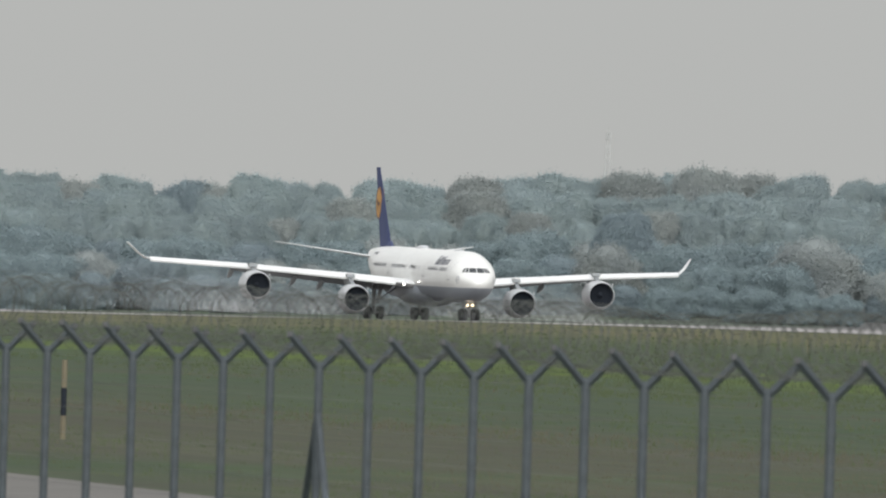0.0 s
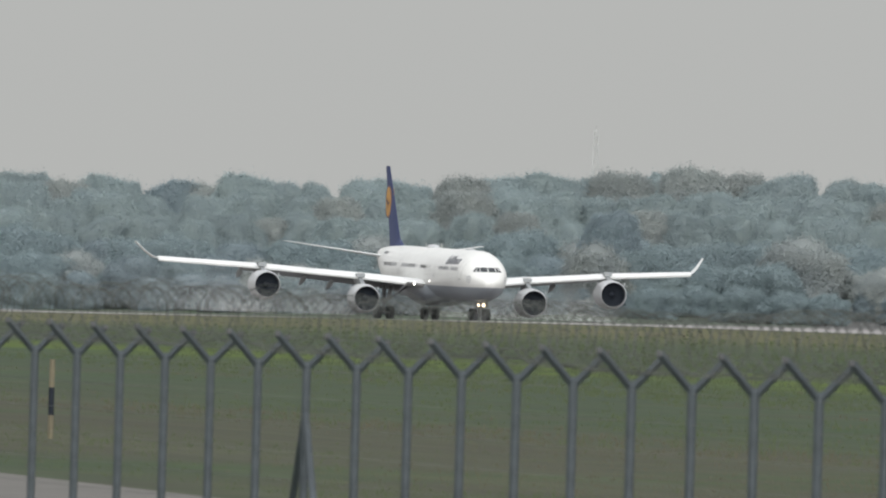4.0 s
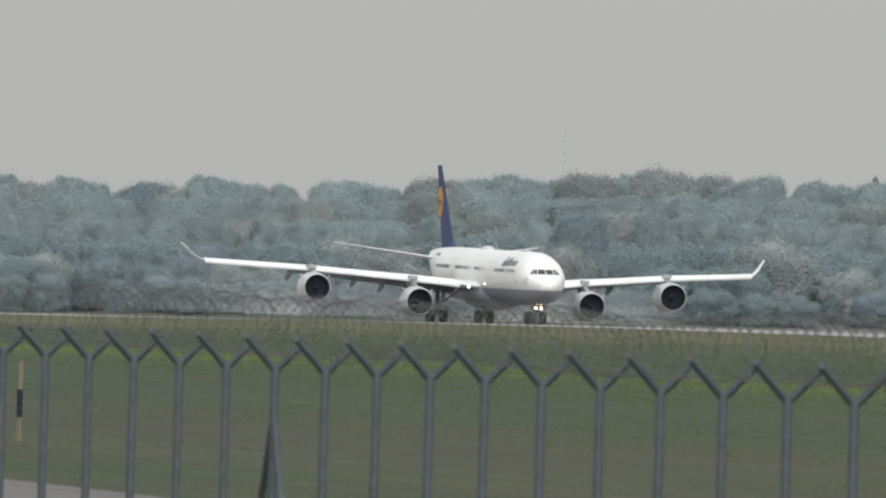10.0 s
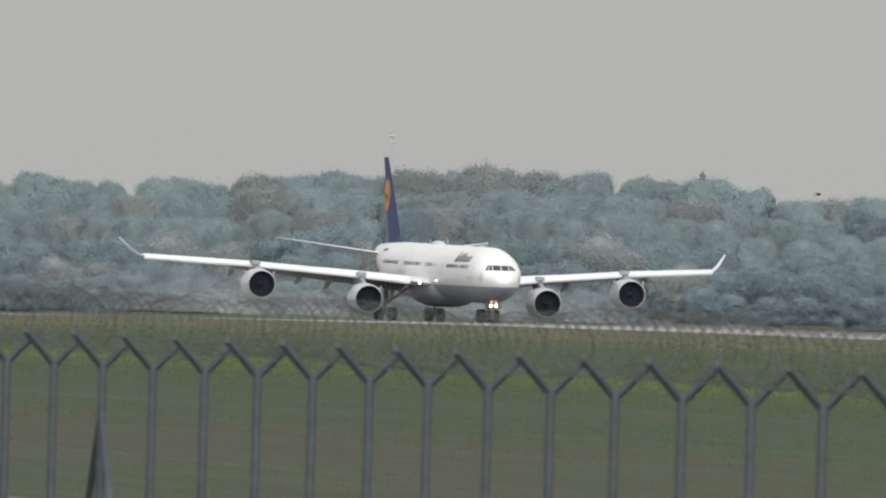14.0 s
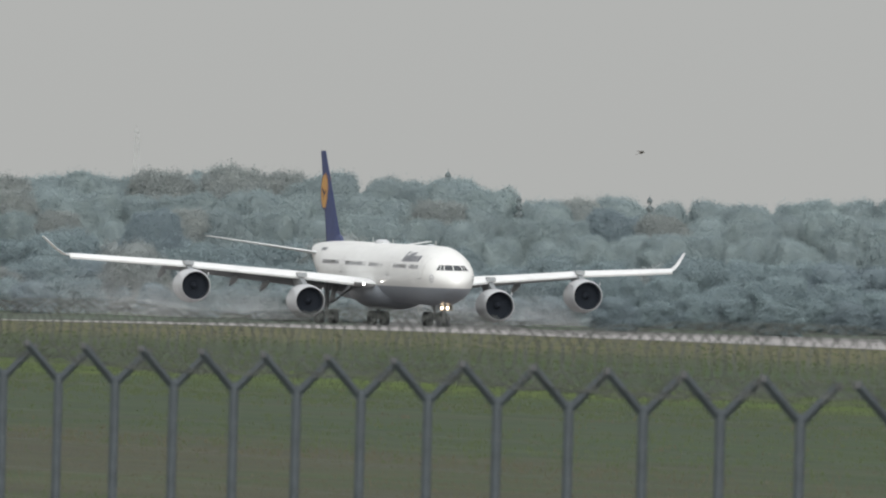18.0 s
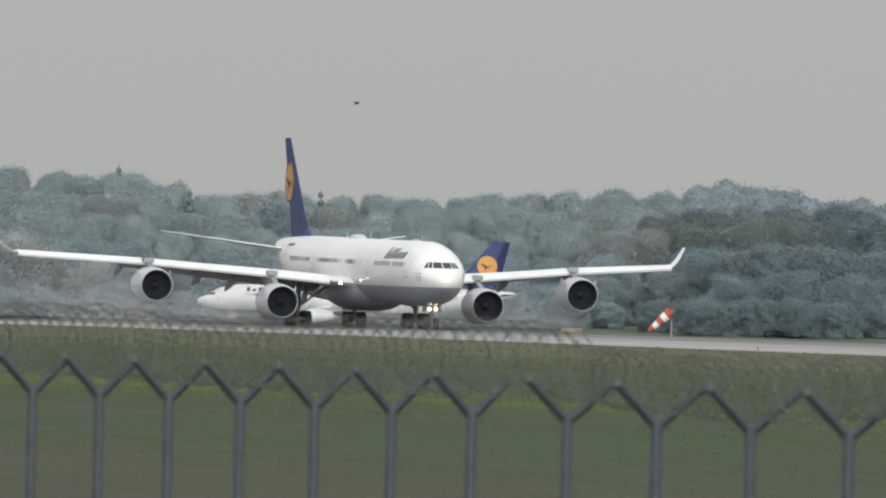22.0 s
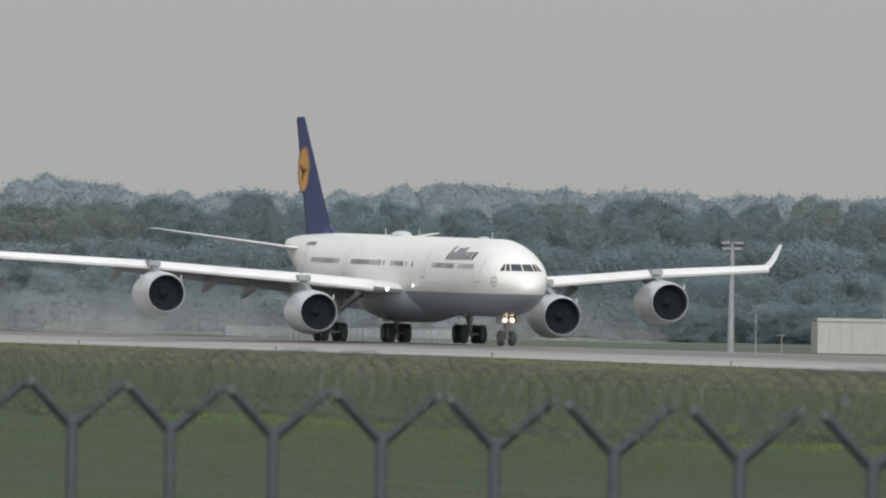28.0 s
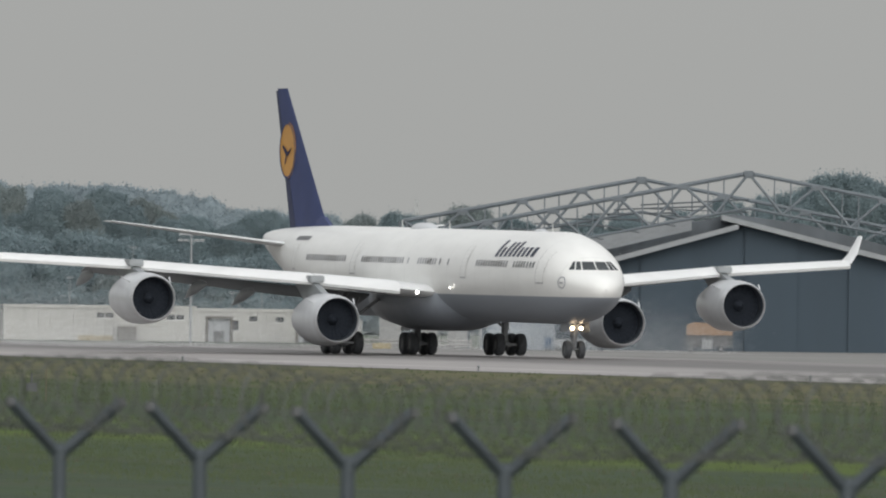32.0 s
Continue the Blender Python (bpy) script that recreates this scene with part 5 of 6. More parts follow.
def light_mast(az, r, top_dip, arms, label, rad=0.35):
    m = facing(az, r)
    mast = empty("floodlight_mast", label, "light mast", "floodlight masts", m=m)
    h = EYE.z - top_dip * r / F - m.translation.z
    bm = BM()
    rod(bm, (0, 0, 0), (0, 0, h), rad, 12, rad * 0.55)
    part("pole", bm, "mast", mast, "tapered grey steel pole")
    for j, (z, w) in enumerate(arms):
        bm = BM()
        block(bm, -w, w, -0.08, 0.08, h - z - 0.07, h - z + 0.07)
        bar = part("crossarm", bm, "mast", mast)
        for x in (-w, -w * 0.5, w * 0.5, w):
            bm = BM()
            block(bm, x - 0.28, x + 0.28, -0.45, -0.05, h - z - 0.05, h - z + 0.25, 0.04)
            part("floodlight", bm, "mast", bar, "pale floodlight head")


light_mast(3130, 2200, -84, [(0.2, 1.1), (0.9, 0.9)], "grey apron floodlight mast", 0.42)
light_mast(3614, 2180, -81, [(0.2, 1.2), (0.9, 1.3)], "grey apron floodlight mast", 0.2)
light_mast(4128, 2110, -87, [(0.2, 0.9), (1.0, 0.8)], "grey apron floodlight mast", 0.16)


def street_lamp(az, r, top_dip):
    m = facing(az, r)
    lamp = empty("street_lamp", "thin grey street lamp beside the hall", "street lamp", "street lamps", m=m)
    h = EYE.z - top_dip * r / F - m.translation.z
    bm = BM()
    rod(bm, (0, 0, 0), (0, 0, h), 0.09, 8, 0.05)
    part("pole", bm, "mast", lamp)
    bm = BM()
    block(bm, -0.45, 0.45, -0.15, 0.15, h - 0.04, h + 0.1, 0.04)
    part("head", bm, "mast", lamp)


for az, dip in ((3174, 30), (3400, 0), (3482, -22), (3558, -22), (3220, 80), (3823, -22), (3740, 19), (3699, 24), (3687, 24), (3511, -55), (4287, 21)):
    street_lamp(az, 2095 if az > 4200 else 2300 if az > 3390 else 2230, dip)


def hall():
    """Long white single-storey service hall with loading doors."""
    r = 2250
    u = r / F
    m = facing(3480, r, 4)
    h = empty("service_hall", "long off-white service hall with loading doors and small windows", "building", m=m)
    m_x = lambda az: (az - 3480) * u
    x0 = m_x(3283)
    depth = 12.0

    def front(name, xa, xb, top, opens):
        """Wall of upright panels with gaps at the openings."""
        edges = sorted({xa, xb, *[o[0] for o in opens], *[o[1] for o in opens]})
        for a, b in zip(edges, edges[1:]):
            hole = [o for o in opens if o[0] <= a and b <= o[1]]
            spans = [(0, top)] if not hole else [(0, hole[0][2]), (hole[0][3], top)]
            for z0, z1 in spans:
                if z1 - z0 < 0.02:
                    continue
                k = max(1, round((b - a) / 1.5)) if not hole else 1
                for i in range(k):
                    bm = BM()
                    p, q = a + (b - a) * i / k, a + (b - a) * (i + 1) / k
                    block(bm, p + 0.012, q - 0.012, 0.0, 0.25, z0, z1)
                    part("wall_panel", bm, "panel", h)
    top1, top2 = 3.85, 4.1
    wins = [(m_x(a), m_x(a) + w, z, z + 0.62) for a, w, z in ((3448, 0.95, 2.75), (3464, 0.95, 2.75), (3573, 0.95, 2.6), (3589, 0.95, 2.6))]
    wins2 = [(m_x(a), m_x(a) + w, z, z + hh) for a, w, z, hh in ((3688, 0.8, 1.35, 1.25), (3719, 0.95, 2.5, 0.65), (3766, 1.0, 2.45, 0.65))]
    doors = [(m_x(3646), m_x(3685), 0.0, 2.85), (m_x(3806), m_x(3848), 0.0, 2.75)]
    xm = m_x(3623)
    xe = m_x(3863)
    front("front", x0, xm, top2, wins)
    front("front", xm, xe, top1, wins2 + doors)
    for a, b, z0, z1 in wins + wins2:
        bm = BM()
        block(bm, a, b, 0.12, 0.16, z0, z1)
        w = part("window", bm, "glass", h, "small dark window")
        bm = BM()
        block(bm, a - 0.06, b + 0.06, -0.06, 0.1, z0 - 0.08, z0)
        part("sill", bm, "white", w)
    for a, b, z0, z1 in doors:
        bm = BM()
        block(bm, a, b, 0.6, 0.66, z0, z1)
        d = part("loading_door", bm, "panel_grey", h, "recessed grey loading door")
        for xx in (a - 0.35, b):
            bm = BM()
            block(bm, xx, xx + 0.35, -0.12, 0.6, 0, z1 + 0.3)
            part("jamb", bm, "track", d, "buff door surround")
        bm = BM()
        block(bm, a, b, -0.12, 0.6, z1, z1 + 0.3)
        part("lintel", bm, "track", d, "buff door surround")
        bm = BM()
        block(bm, a + 0.7, b - 0.7, 0.35, 0.6, 0.05, 1.3, 0.05)
        part("dock_bumper", bm, "dim", d)
    for xa, xb, t in ((x0, xm, top2), (xm, xe, top1)):
        bm = BM()
        block(bm, xa - 0.1, xb + 0.1, -0.12, depth, t, t + 0.18)
        part("roof", bm, "roofing", h, "flat roof with white edge")
        bm = BM()
        block(bm, xa - 0.12, xb + 0.12, -0.16, -0.1, t - 0.18, t + 0.22)
        part("fascia", bm, "panel", h, "off-white roof edge")
    for xx in (x0, xe - 0.25):
        bm = BM()
        block(bm, xx, xx + 0.25, 0.26, depth, 0, top1)
        part("end_wall", bm, "panel", h)
    bm = BM()
    block(bm, x0, xe, depth, depth + 0.25, 0, top1)
    part("rear_wall", bm, "panel", h)
    bm = BM()
    block(bm, m_x(3484), m_x(3517), -1.2, -0.6, 0.0, 1.75, 0.05)
    tagged(part("crate", bm, "track", None, "buff timber crate beside the hall"), "buff timber crate standing before the service hall", "crate").matrix_basis = m


hall()


def hangar():
    """Aircraft hangar with external roof trusses and a wide dark door front."""
    r = 2120
    u = r / F
    m = facing(4400, r, 0)
    hg = empty("hangar", "large hangar with grey external roof trusses and dark doors", "hangar", m=m)
    X = lambda az: (az - 4400) * u
    Z = lambda dip: EYE.z - dip * u - m.translation.z
    # (bearing, dip) of the truss lines; each truss is a gable with verticals and diagonals

    def beam(p, q, w, parent, label=""):
        bm = BM()
        rod(bm, p, q, w, 6)
        return part("truss_member", bm, "truss", parent, label)

    def gable(y, az0, azp, az1, dip0, dipp, dip1, deep, parts):
        t = finish("roof_truss", rod(BM(), (X(az0), y, Z(dip0)), (X(azp), y, Z(dipp)), 0.26, 8), "truss", hg, "grey steel roof truss")
        beam((X(azp), y, Z(dipp)), (X(az1), y, Z(dip1)), 0.26, t)
        a, p, b = (X(az0), Z(dip0)), (X(azp), Z(dipp)), (X(az1), Z(dip1))
        for (u0, v0), (u1, v1), n in ((a, p, parts), (b, p, parts)):
            beam((u0, y + 1.0, v0 - 0.2), (u0 + (u1 - u0) * 0.2, y + 1.0, v0 + (v1 - v0) * 0.2 - deep), 0.18, t)
            beam((u0 + (u1 - u0) * 0.2, y + 1.0, v0 + (v1 - v0) * 0.2 - deep), (u1, y + 1.0, v1 - deep), 0.18, t)
            beam((u0 + (u1 - u0) * 0.2, y - 1.0, v0 + (v1 - v0) * 0.2 - deep), (u1, y - 1.0, v1 - deep), 0.18, t)
            def at(k, dz=0.0):
                return u0 + (u1 - u0) * k, v0 + (v1 - v0) * k - dz
            for i in range(n):
                k, half, k2 = i / n, (i + 0.5) / n, (i + 1) / n
                drop = deep * min(1, half / 0.2 + 0.05)
                for s in (-1, 1):
                    (xa, za), (xb, zb), (xm, zm) = at(k), at(k2), at(half, drop)
                    beam((xa, y, za), (xm, y + s, zm), 0.17, t)
                    beam((xb, y, zb), (xm, y + s, zm), 0.17, t)
                    for q in (half - 0.12 / n, half + 0.12 / n):
                        (xq, zq) = at(q)
                        beam((xq, y, zq), (xq, y + s, zq - drop), 0.08, t)
                bm = BM()
                xa, za = at(k2)
                block(bm, xa - 0.7, xa + 0.7, y - 0.3, y + 0.3, za - 0.5, za + 0.12, 0.1)
                part("node_plate", bm, "truss", t, "steel node plate")
                beam((at(k2)[0], y - 1, at(k2, deep)[1]), (at(k2)[0], y + 1, at(k2, deep)[1]), 0.1, t)
        bm = BM()
        block(bm, p[0] - 0.6, p[0] + 0.6, y - 0.35, y + 0.35, p[1] - 0.55, p[1] + 0.3, 0.1)
        part("node_plate", bm, "truss", t, "steel apex plate")
        return t

    gable(30.0, 3982, 4409, 5000, -109, -189, -80, 3.8, 4)
    gable(0.0, 4021, 4599, 5200, -85, -199, -90, 4.0, 5)
    # purlins tie the two trusses
    for k in range(10):
        f0 = k / 9
        az_a, dip_a = 3982 + 427 * f0, -109 - 80 * f0
        az_b, dip_b = 4021 + 578 * f0, -85 - 114 * f0
        beam((X(az_b), 0, Z(dip_b) - 3.0), (X(az_a), 30, Z(dip_a) - 3.0), 0.1, hg, "grey purlin")
        beam((X(az_b), 0, Z(dip_b) - 4.5), (X(min(az_a + 45, 4412)), 30, Z(dip_a) - 3.4), 0.08, hg, "grey purlin")
    # roof slab below the trusses, with pale soffit edge
    EAVES = [(4215, 2), (4566, -96), (4580, -108), (4852, -43), (5200, 40)]
    for (a0, d0), (a1, d1) in (((4215, 2), (4582, -100)), ((4552, -116), (4852, -44)), ((4852, -44), (5200, 40))):
        bm = BM()
        loft(bm, [[(X(a), y, Z(d) + dz) for y, dz in ((-1.5, 0), (30, 0), (30, 0.6), (-1.5, 0.6))] for a, d in ((a0, d0), (a1, d1))])
        part("roof_slab", bm, "roof_edge", hg, "grey roof edge")
    # added dark backing, a stand-in for the lattice and trees under the rear truss
    bm = BM()
    line = ((4110, -24), (4300, -58), (4420, -90), (4500, -112), (4570, -128), (4700, -112), (4852, -74), (5200, 5))
    loft(bm, [[(X(az), yy, zz) for yy, zz in ((26.0, Z(40)), (26.3, Z(40)), (26.3, Z(d)), (26.0, Z(d)))] for az, d in line])
    part("clerestory", bm, "clerestory", hg, "dark clerestory band under the trusses")
    for k in range(5):
        bm = BM()
        f = k / 4
        loft(bm, [[(X(az) + dx, yy, Z(d + 22 * f - 2) + dz) for dx, dz in ((0, 0), (0, 0.35))][::1] + [(X(az), yy + 0.3, Z(d + 22 * f - 2) + 0.35), (X(az), yy + 0.3, Z(d + 22 * f - 2))] for az, d, yy in ((4110, -24, 25.5 - 6 * f), (4500, -118, 25.5 - 6 * f))])
        part("eaves_band", bm, "roof_edge", hg, "pale eaves band")
    # dark door leaves
    for i in range(10):
        a0, a1 = 4226 + i * 92, 4226 + (i + 1) * 92
        bm = BM()
        y = 0.6 + 0.35 * (i % 2)
        t0 = bend(a0, EAVES)
        t1 = bend(a1, EAVES)
        loft(bm, [[(X(a0), yy, -0.3), (X(a1) + 0.05, yy, -0.3), (X(a1) + 0.05, yy, Z(t1)), (X(a0), yy, Z(t0))] for yy in (y, y + 0.3)])
        part("door_leaf", bm, "hangar", hg, "dark blue-grey hangar door leaf")
    bm = BM()
    block(bm, X(4240), X(5200), 30, 30.4, -0.3, Z(-20))
    part("rear_wall", bm, "hangar", hg)
    # white wall bays between dark columns
    for i, a in enumerate((4083, 4105, 4134, 4166, 4196)):
        bm = BM()
        block(bm, X(a) - 0.22, X(a) + 0.22, -0.5, 0.0, -0.3, Z(-22), 0.03)
        part("column", bm, "hangar", hg, "dark column")
        for z0, z1, mat in ((2.2, 5.6, "panel"), (5.7, Z(-16), "panel")):
            bm = BM()
            b_ = (4105, 4134, 4166, 4196, 4228)[i]
            block(bm, X(a) + 0.24, X(b_) - 0.24, 0.0, 0.3, z0, z1, 0.03)
            part("wall_bay", bm, mat, hg, "off-white wall bay")
    bm = BM()
    loft(bm, [[(X(4078), y, Z(-24) + dz) for y, dz in ((-3, 0.0), (6, 1.0), (6, 1.3), (-3, 0.3))], [(X(4236), y, Z(8) + dz) for y, dz in ((-3, 0.0), (6, 1.0), (6, 1.3), (-3, 0.3))]])
    part("canopy_roof", bm, "panel", hg, "pale canopy roof")
    # raking masts and posts on the near end
    for a0, d0, a1, d1, w in ((3982, -107, 3982, 118, 0.16), (3994, -104, 3994, 118, 0.16), (4020, -84, 4020, 118, 0.16), (4033, -84, 4033, 118, 0.16), (4129, -63, 3999, 90, 0.24), (4059, -14, 4033, 24, 0.2)):
        beam((X(a0), 2, Z(d0)), (X(a1), 2, Z(d1)), w, hg, "steel mast")


hangar()


def screen(az0, az1, top, low, r, mat, label, name="screen_panel", lean=0.0, thick=0.3):
    u = r / F
    m = facing((az0 + az1) / 2, r)
    w = (az1 - az0) * u / 2
    z = EYE.z - m.translation.z
    ob = empty(name, label, "screen", m=m)
    n = max(1, round(w * 2 / 2.6))
    for i in range(n):
        bm = BM()
        a, b = -w + 2 * w * i / n, -w + 2 * w * (i + 1) / n
        block(bm, a + 0.02, b - 0.02, 0, thick, max(-0.2, z - low * u), z - top * u, 0.03)
        p = part("panel", bm, mat, ob)
        p.matrix_basis = pose(0, 0, 0, -lean, 0, 0)
    return ob


for a0, a1, top in ((3883, 3919, 68), (3948, 3987, 25), (4013, 4052, 27), (4069, 4105, 28)):
    screen(a0, a1, top, 118, 2105, "screen", "tall plain grey screen panel beside the hangar")
screen(4139, 4260, 60, 118, 2095, "sheet_blue", "blue-grey sheet fence leaning before the hangar", lean=9)


def guard_rail(az0, az1, dip, r):
    u = r / F
    m = facing((az0 + az1) / 2, r)
    w = (az1 - az0) * u / 2
    z = EYE.z - m.translation.z - dip * u
    ob = empty("pipe_rail", "long pale pipe on low stands before the hangar", "pipe", m=m)
    for dz in (0, -0.45):
        bm = BM()
        rod(bm, (-w, 0, z + dz), (w, 0, z + dz), 0.14, 8)
        part("pipe", bm, "apron", ob)
    n = 8
    for i in range(n + 1):
        bm = BM()
        x = -w + 2 * w * i / n
        rod(bm, (x, 0, -0.2), (x, 0, z + 0.3), 0.09, 6)
        part("stand", bm, "apron", ob)


guard_rail(3880, 4112, 104, 2085)


def blast_fence(az0, az1, top, low, r):
    u = r / F
    m = facing((az0 + az1) / 2, r, -3)
    w = (az1 - az0) * u / 2
    z = EYE.z - m.translation.z
    ob = empty("blast_fence", "low pale jet blast fence of upright slats", "blast fence", m=m)
    n = 44
    slat = None
    for i in range(n):
        x = -w + 2 * w * (i + 0.5) / n
        if slat is None:
            bm = BM()
            block(bm, -w / n * 0.9, w / n * 0.9, 0, 0.12, -0.2, z - top * u, 0.02)
            slat = part("slat", bm, "blast", ob)
            slat.matrix_basis = pose(x, 0, 0, -8, 0, 0)
        else:
            share(slat, ob, pose(x, 0, 0, -8 + rng.uniform(-1, 1), 0, 0))
    for k in range(12):
        bm = BM()
        x = -w + 2 * w * k / 11
        rod(bm, (x, 0.3, 0), (x, 1.6, 0), 0.08, 6)
        rod(bm, (x, 1.6, 0), (x, 0.1, (z - top * u) * 0.9), 0.08, 6)
        part("strut", bm, "blast", ob)


blast_fence(2234, 2682, 80, 112, 2210)


def windsock(az, r):
    u = r / F
    m = facing(az, r)
    ob = empty("windsock", "red and white striped windsock hanging on its pole", "windsock", m=m)
    z = EYE.z - m.translation.z
    top = z - 52 * u
    bm = BM()
    rod(bm, (0, 0, -0.1), (0, 0, top + 0.3), 0.08, 8)
    part("pole", bm, "panel_grey", ob)
    p0, p1 = Vector((-0.1, 0, top)), Vector((-2.6, 0, top - 2.3))
    for i in range(5):
        bm = BM()
        a, b = p0.lerp(p1, i / 5), p0.lerp(p1, (i + 1) / 5)
        rod(bm, a, b, 0.66 - 0.08 * i, 14, 0.66 - 0.08 * (i + 1))
        part("sock_band", bm, "red" if i % 2 == 0 else "white", ob, "red sock band" if i % 2 == 0 else "white sock band")


windsock(1823, 2150)


def van(az, r):
    u = r / F
    m = facing(az, r) @ Matrix.Diagonal((0.56, 0.62, 0.78, 1))
    ob = empty("service_truck", "parked service truck with orange body before the hangar", "truck", m=m)
    bm = BM()
    side = [(-4.2, 2.5), (-4.2, 3.9), (-2.6, 4.4), (2.4, 4.15), (5.6, 3.1), (5.6, 2.5)]
    loft(bm, [[(x * 0.95, y, z) for x, z in side] for y in (0, 2.6)])
    part("body", bm, "orange", ob, "dull orange truck body")
    bm = BM()
    block(bm, -4.0, 5.2, 0.2, 2.4, 0.75, 2.5, 0.08)
    part("chassis", bm, "dim", ob)
    bm = BM()
    block(bm, -0.9, 1.2, -0.5, 0.3, 0.5, 1.9, 0.1)
    part("step_box", bm, "mast", ob, "pale step box")
    first = None
    for x in (-3.2, 3.0):
        for y in (0.1, 2.2):
            mm = pose(x, y, 0.55)
            if first is None:
                first = part("wheel", rim_mesh(0.55, 0.4), "strut", ob)
                first.matrix_basis = mm
                tyre = part("tyre", wheel_mesh("tyre", 0.55, 0.4), "rubber", first)
            else:
                o = share(first, ob, mm)
                share(tyre, o)


van(4527, 2085)


def trailer(az, r):
    """Low pale ground-equipment trailer with a dark cart and a blue box coupled to it."""
    m = facing(az, r)
    ob = empty("equipment_trailer", "low pale equipment trailer with a dark cart before the hangar", "trailer", m=m)
    bm = BM()
    block(bm, -1.8, 1.8, 0, 1.7, 0.3, 1.25, 0.06)
    part("body", bm, "panel_grey", ob)
    bm = BM()
    block(bm, 0.25, 0.95, -0.02, 0.1, 0.55, 1.0, 0.01)
    part("vent", bm, "dim", ob, "dark louvred vent")
    bm = BM()
    block(bm, -2.0, 1.9, -0.02, 1.75, 1.255, 1.33, 0.02)
    part("lid", bm, "roof_edge", ob)
    bm = BM()
    block(bm, 1.95, 4.3, 0.1, 1.6, 0.3, 1.05, 0.06)
    part("cart", bm, "truss", ob, "dark grey cart")
    bm = BM()
    block(bm, -2.9, -2.05, 0, 1.4, 0.3, 1.5, 0.05)
    part("box", bm, "blue", ob, "blue box")
    for x in (-2.5, -1.3, 1.3, 3.6):
        bm = wheel_mesh("w", 0.3, 0.2)
        w = part("wheel", bm, "rubber", ob)
        w.matrix_basis = pose(x, 0.1, 0.3)


trailer(4286, 2085)


def sign(az, r, w, h, mat, label):
    m = facing(az, r)
    ob = empty("guidance_sign", label, "sign", "taxiway signs", m=m)
    bm = BM()
    block(bm, -w / 2, w / 2, 0, 0.25, 0.35, 0.35 + h, 0.03)
    part("face", bm, mat, ob)
    for x in (-w * 0.35, w * 0.35):
        bm = BM()
        rod(bm, (x, 0.12, 0), (x, 0.12, 0.4), 0.04, 6)
        part("leg", bm, "strut", ob)


for az, r, w in ((1080, 2150, 3.4), (1160, 2160, 2.4), (1480, 2140, 3.0), (3680, 1600, 2.6), (1375, 2100, 1.2), (2080, 2000, 1.3), (1646, 2545, 3.0), (3953, 1990, 2.0), (3446, 2140, 4.0)):
    sign(az, r, w, 0.6, "ochre", "low yellow taxiway guidance sign")


# edge lights along the runway
def edge_lights():
    bm = BM()
    rod(bm, (0, 0, 0), (0, 0, 0.28), 0.05, 8)
    first = None
    for i in range(24):
        l = -2100 + i * 60
        p = ALONG * l + ACROSS * 283.5
        p.z = ground_z(283.5, l) - 0.03
        if first is None:
            first = empty("runway_edge_light", "small runway edge light on the grass verge", "edge light", "runway edge lights")
            part("stem", bm, "strut", first)
            b2 = BM()
            bmesh.ops.create_uvsphere(b2, u_segments=10, v_segments=6, radius=0.08, matrix=pose(0, 0, 0.3))
            part("lens", b2, "strut", first)
            first.matrix_basis = Matrix.Translation(p)
        else:
            copy_thing(first, Matrix.Translation(p))


edge_lights()


def marker_box(az, r):
    """Small dark light unit on the verge."""
    ob = empty("verge_unit", "small dark airfield light unit in the grass", "light unit", m=facing(az, r))
    bm = BM()
    block(bm, -0.2, 0.2, -0.1, 0.1, -0.05, 0.26, 0.02)
    part("housing", bm, "dim", ob)
    bm = BM()
    rod(bm, (0, 0, 0.2), (0, 0, 0.62), 0.04, 8)
    part("mast", bm, "dim", ob)


marker_box(3334, 655)
marker_box(2480, 800)


def stake(az, r, top, low, mats, label, w=0.03):
    u = r / F
    p = spot(az, r)
    ob = empty("marker_stake", label, "stake", m=Matrix.Translation(p))
    z1, z0 = EYE.z - p.z - top * u, -0.1
    n = len(mats)
    for i, k in enumerate(mats):
        bm = BM()
        a, b = z0 + (z1 - z0) * i / n, z0 + (z1 - z0) * (i + 1) / n
        rod(bm, (0, 0, a), (0, 0, b), w, 10)
        part("band", bm, k, ob)


stake(-663, 325, 189, 420, ["stake", "blade", "stake"], "black and white banded marker pole by the perimeter road", 0.05)
for az, r in ((-396, 1120), (650, 980), (1070, 900), (2880, 610), (3360, 600)):
    p = spot(az, r)
    stake(az, r, (EYE.z - p.z - 1.0) * F / r, 0, ["stake"], "thin pale wooden stake in the grass", 0.022)


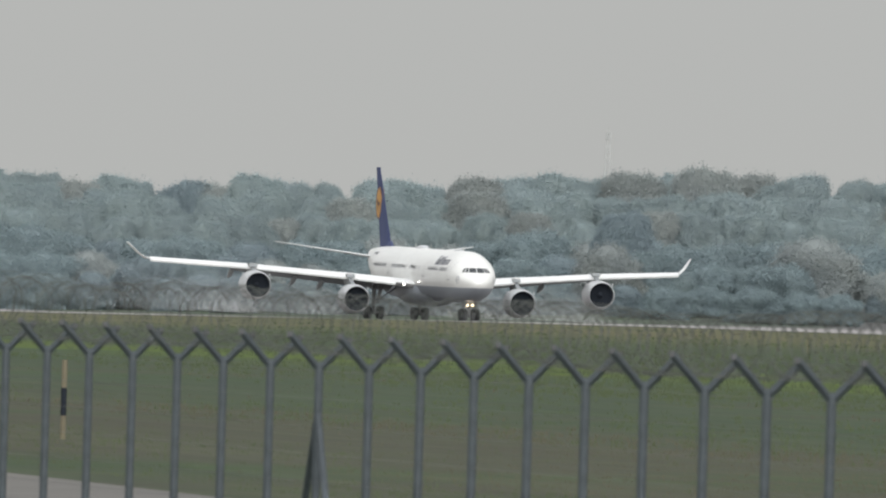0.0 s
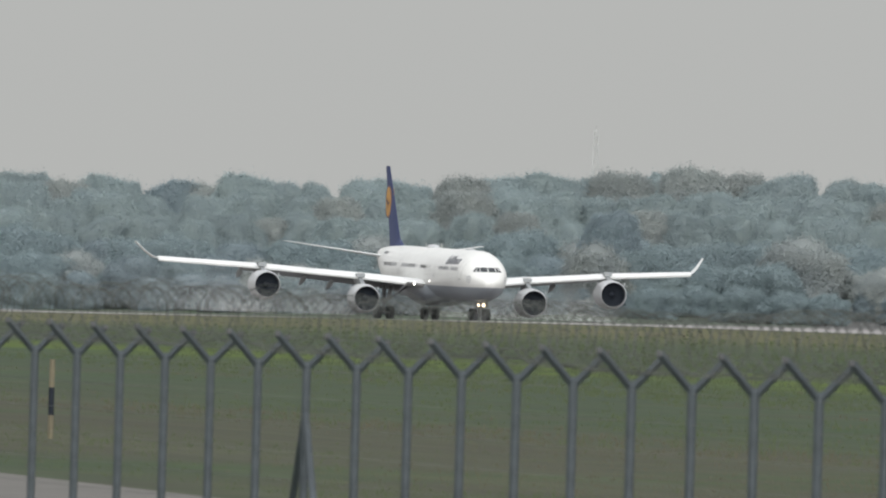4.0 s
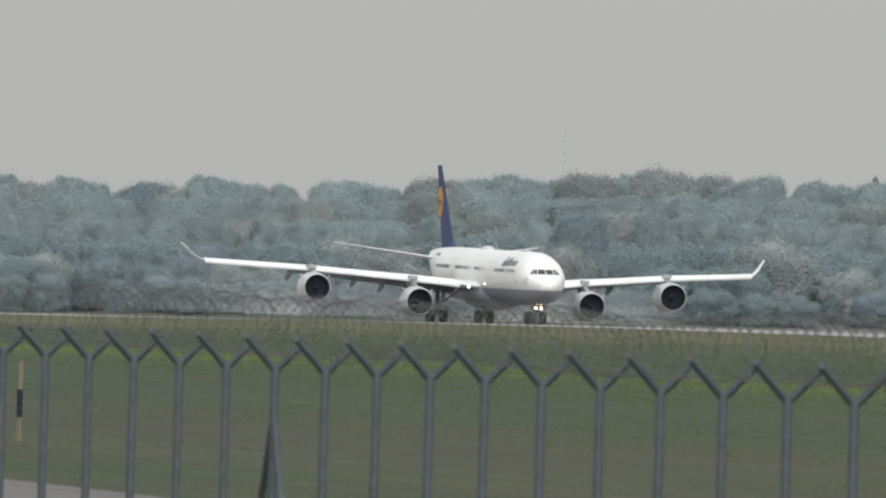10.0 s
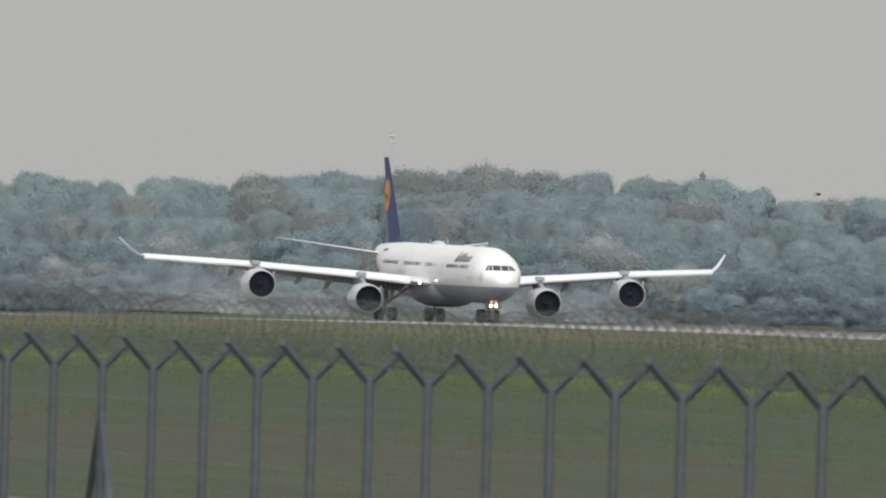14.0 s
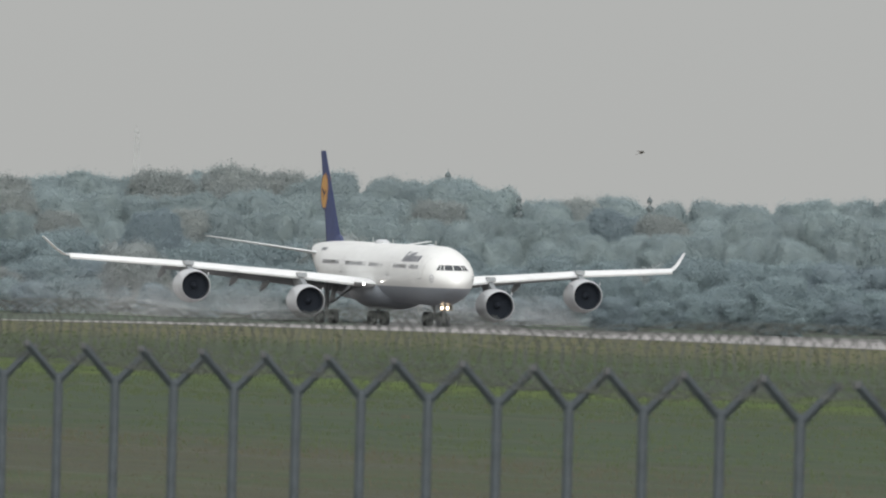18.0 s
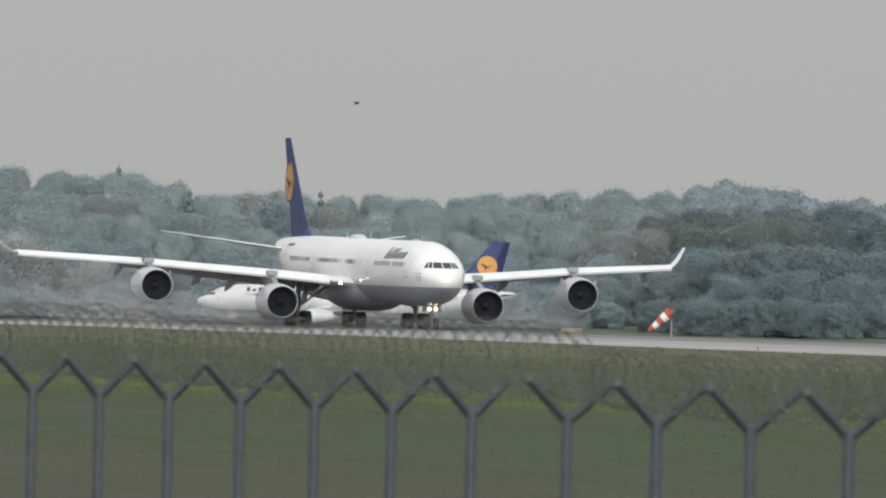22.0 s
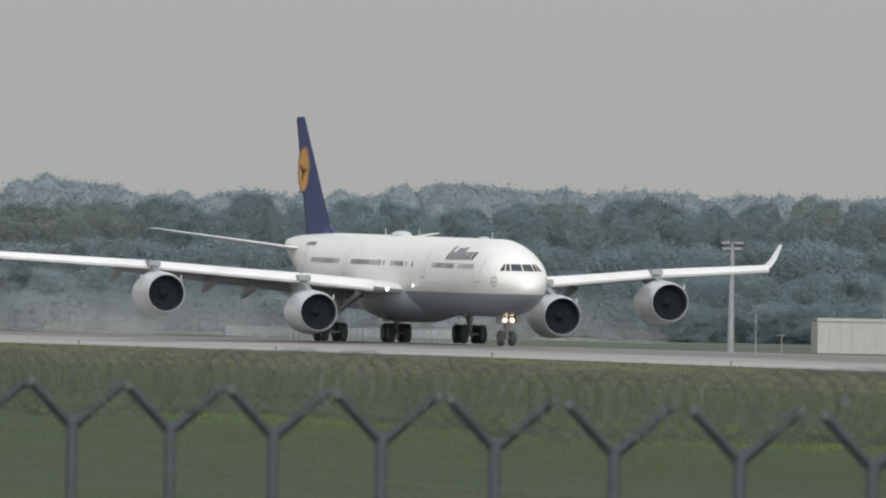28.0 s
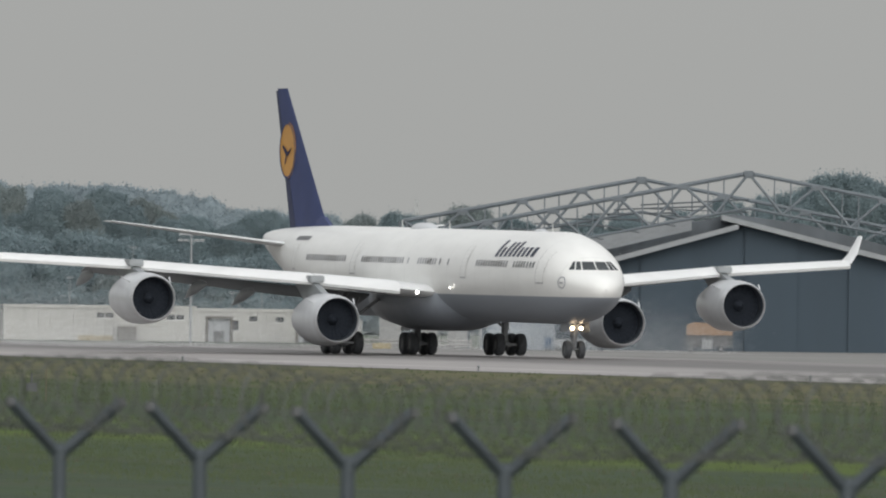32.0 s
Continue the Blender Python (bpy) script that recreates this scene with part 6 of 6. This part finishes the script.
# ---- hovering bird ----
def bird():
    b = empty("bird", "small dark falcon hovering over the airfield", "bird")
    bm = BM()
    loft(bm, [[(x, r * math.cos(a), r * 0.9 * math.sin(a)) for a in (2 * math.pi * i / 10 for i in range(10))] for x, r in ((0.17, 0.005), (0.14, 0.025), (0.10, 0.03), (0.04, 0.045), (-0.05, 0.04), (-0.13, 0.015))])
    part("body", bm, "bark", b)
    for k in (-1, 1):
        bm = BM()
        loft(bm, [[(x0, k * y, z), (x1, k * y, z + 0.004)] + [(x1, k * y, z - 0.004), (x0, k * y, z - 0.004)] for x0, x1, y, z in ((0.07, -0.06, 0.03, 0.01), (0.08, -0.05, 0.17, 0.08), (0.0, -0.08, 0.33, 0.10))])
        part("wing", bm, "bark", b)
    bm = BM()
    loft(bm, [[(-0.12, -0.02, 0), (-0.12, 0.02, 0), (-0.12, 0.02, 0.006), (-0.12, -0.02, 0.006)], [(-0.30, -0.07, -0.03), (-0.30, 0.07, -0.03), (-0.30, 0.07, -0.026), (-0.30, -0.07, -0.026)]])
    part("tail", bm, "bark", b)
    return b


falcon = bird()


# ---- what moves ----
def motions():
    heading = math.degrees(math.atan2(ALONG.y, ALONG.x))
    n0 = 1634.05 * Vector((math.sin(0.03786), math.cos(0.03786), 0))
    rows = []
    for t, run in [(0, -361.0), (2, -354.8), (3.5, -348.0), (5.5, -336.1), (6, -332.5), (7, -324.4), (8, -314.5), (9, -302.5), (10, -288.4), (11, -272.4), (12, -254.3), (13, -234.2), (13.5, -223.4), (15.5, -175.0), (16, -161.4), (17, -132.4), (18, -100.9), (19, -66.8), (20, -30.7), (21, 7.2), (22, 46.9), (23, 88.0), (24, 130.6), (25, 174.5), (25.5, 197.0), (27.5, 291.4), (28, 316.5), (29, 368.7), (30, 423.7), (31, 480.1), (32, 537.4)]:
        p = n0 + ALONG * run
        rows.append((t, pose(p.x, p.y, crown((p - ALONG * 30).dot(ALONG)), 0, 0, heading)))
    walk(jet, rows)
    # the wings lift as the jet gathers speed
    for wing, droop in zip([c for c in jet.children if c.name.startswith("wing") and "let" not in c.name], (0.2, -0.35)):
        walk(wing, [(t, pose(0, 0, 0, droop * k, 0, 0)) for t, k in ((0.0, 1.0), (10.0, 0.9), (16.0, 0.6), (20.0, 0.3), (25.0, 0.1), (32.0, 0.0))])
    walk(spray, rows)
    rows = []
    for t, az in [(0.0, 4450), (15.0, 2088), (19.0, 1470), (20.0, 1303), (21.5, 1062), (23.0, 826), (24.5, 590), (32.0, -600)]:
        p = spot(az, 2556)
        rows.append((t, Matrix.Translation(p) @ pose(0, 0, 0, 0, 0, 180 - 2 + 8)))
    walk(jet2, rows)
    rows = []
    for t, az, dip in [(0.0, 1000, -140), (15.5, 1060, -150), (16.5, 1087, -174), (17.0, 1107, -196), (17.5, 1146, -212), (18.0, 1180, -224), (18.5, 1206, -248), (19.0, 1233, -279), (20.0, 1258, -302), (21.5, 1257, -303), (23.0, 1257, -304), (24.0, 1257, -306), (25.5, 1256, -305), (28.0, 1258, -304), (32.0, 1255, -303)]:
        r = 900
        a = az / F
        rows.append((t, Matrix.Translation((r * math.sin(a), r * math.cos(a), EYE.z - dip * r / F)) @ pose(0, 0, 0, 0, -12, 20)))
    walk(falcon, rows)


motions()
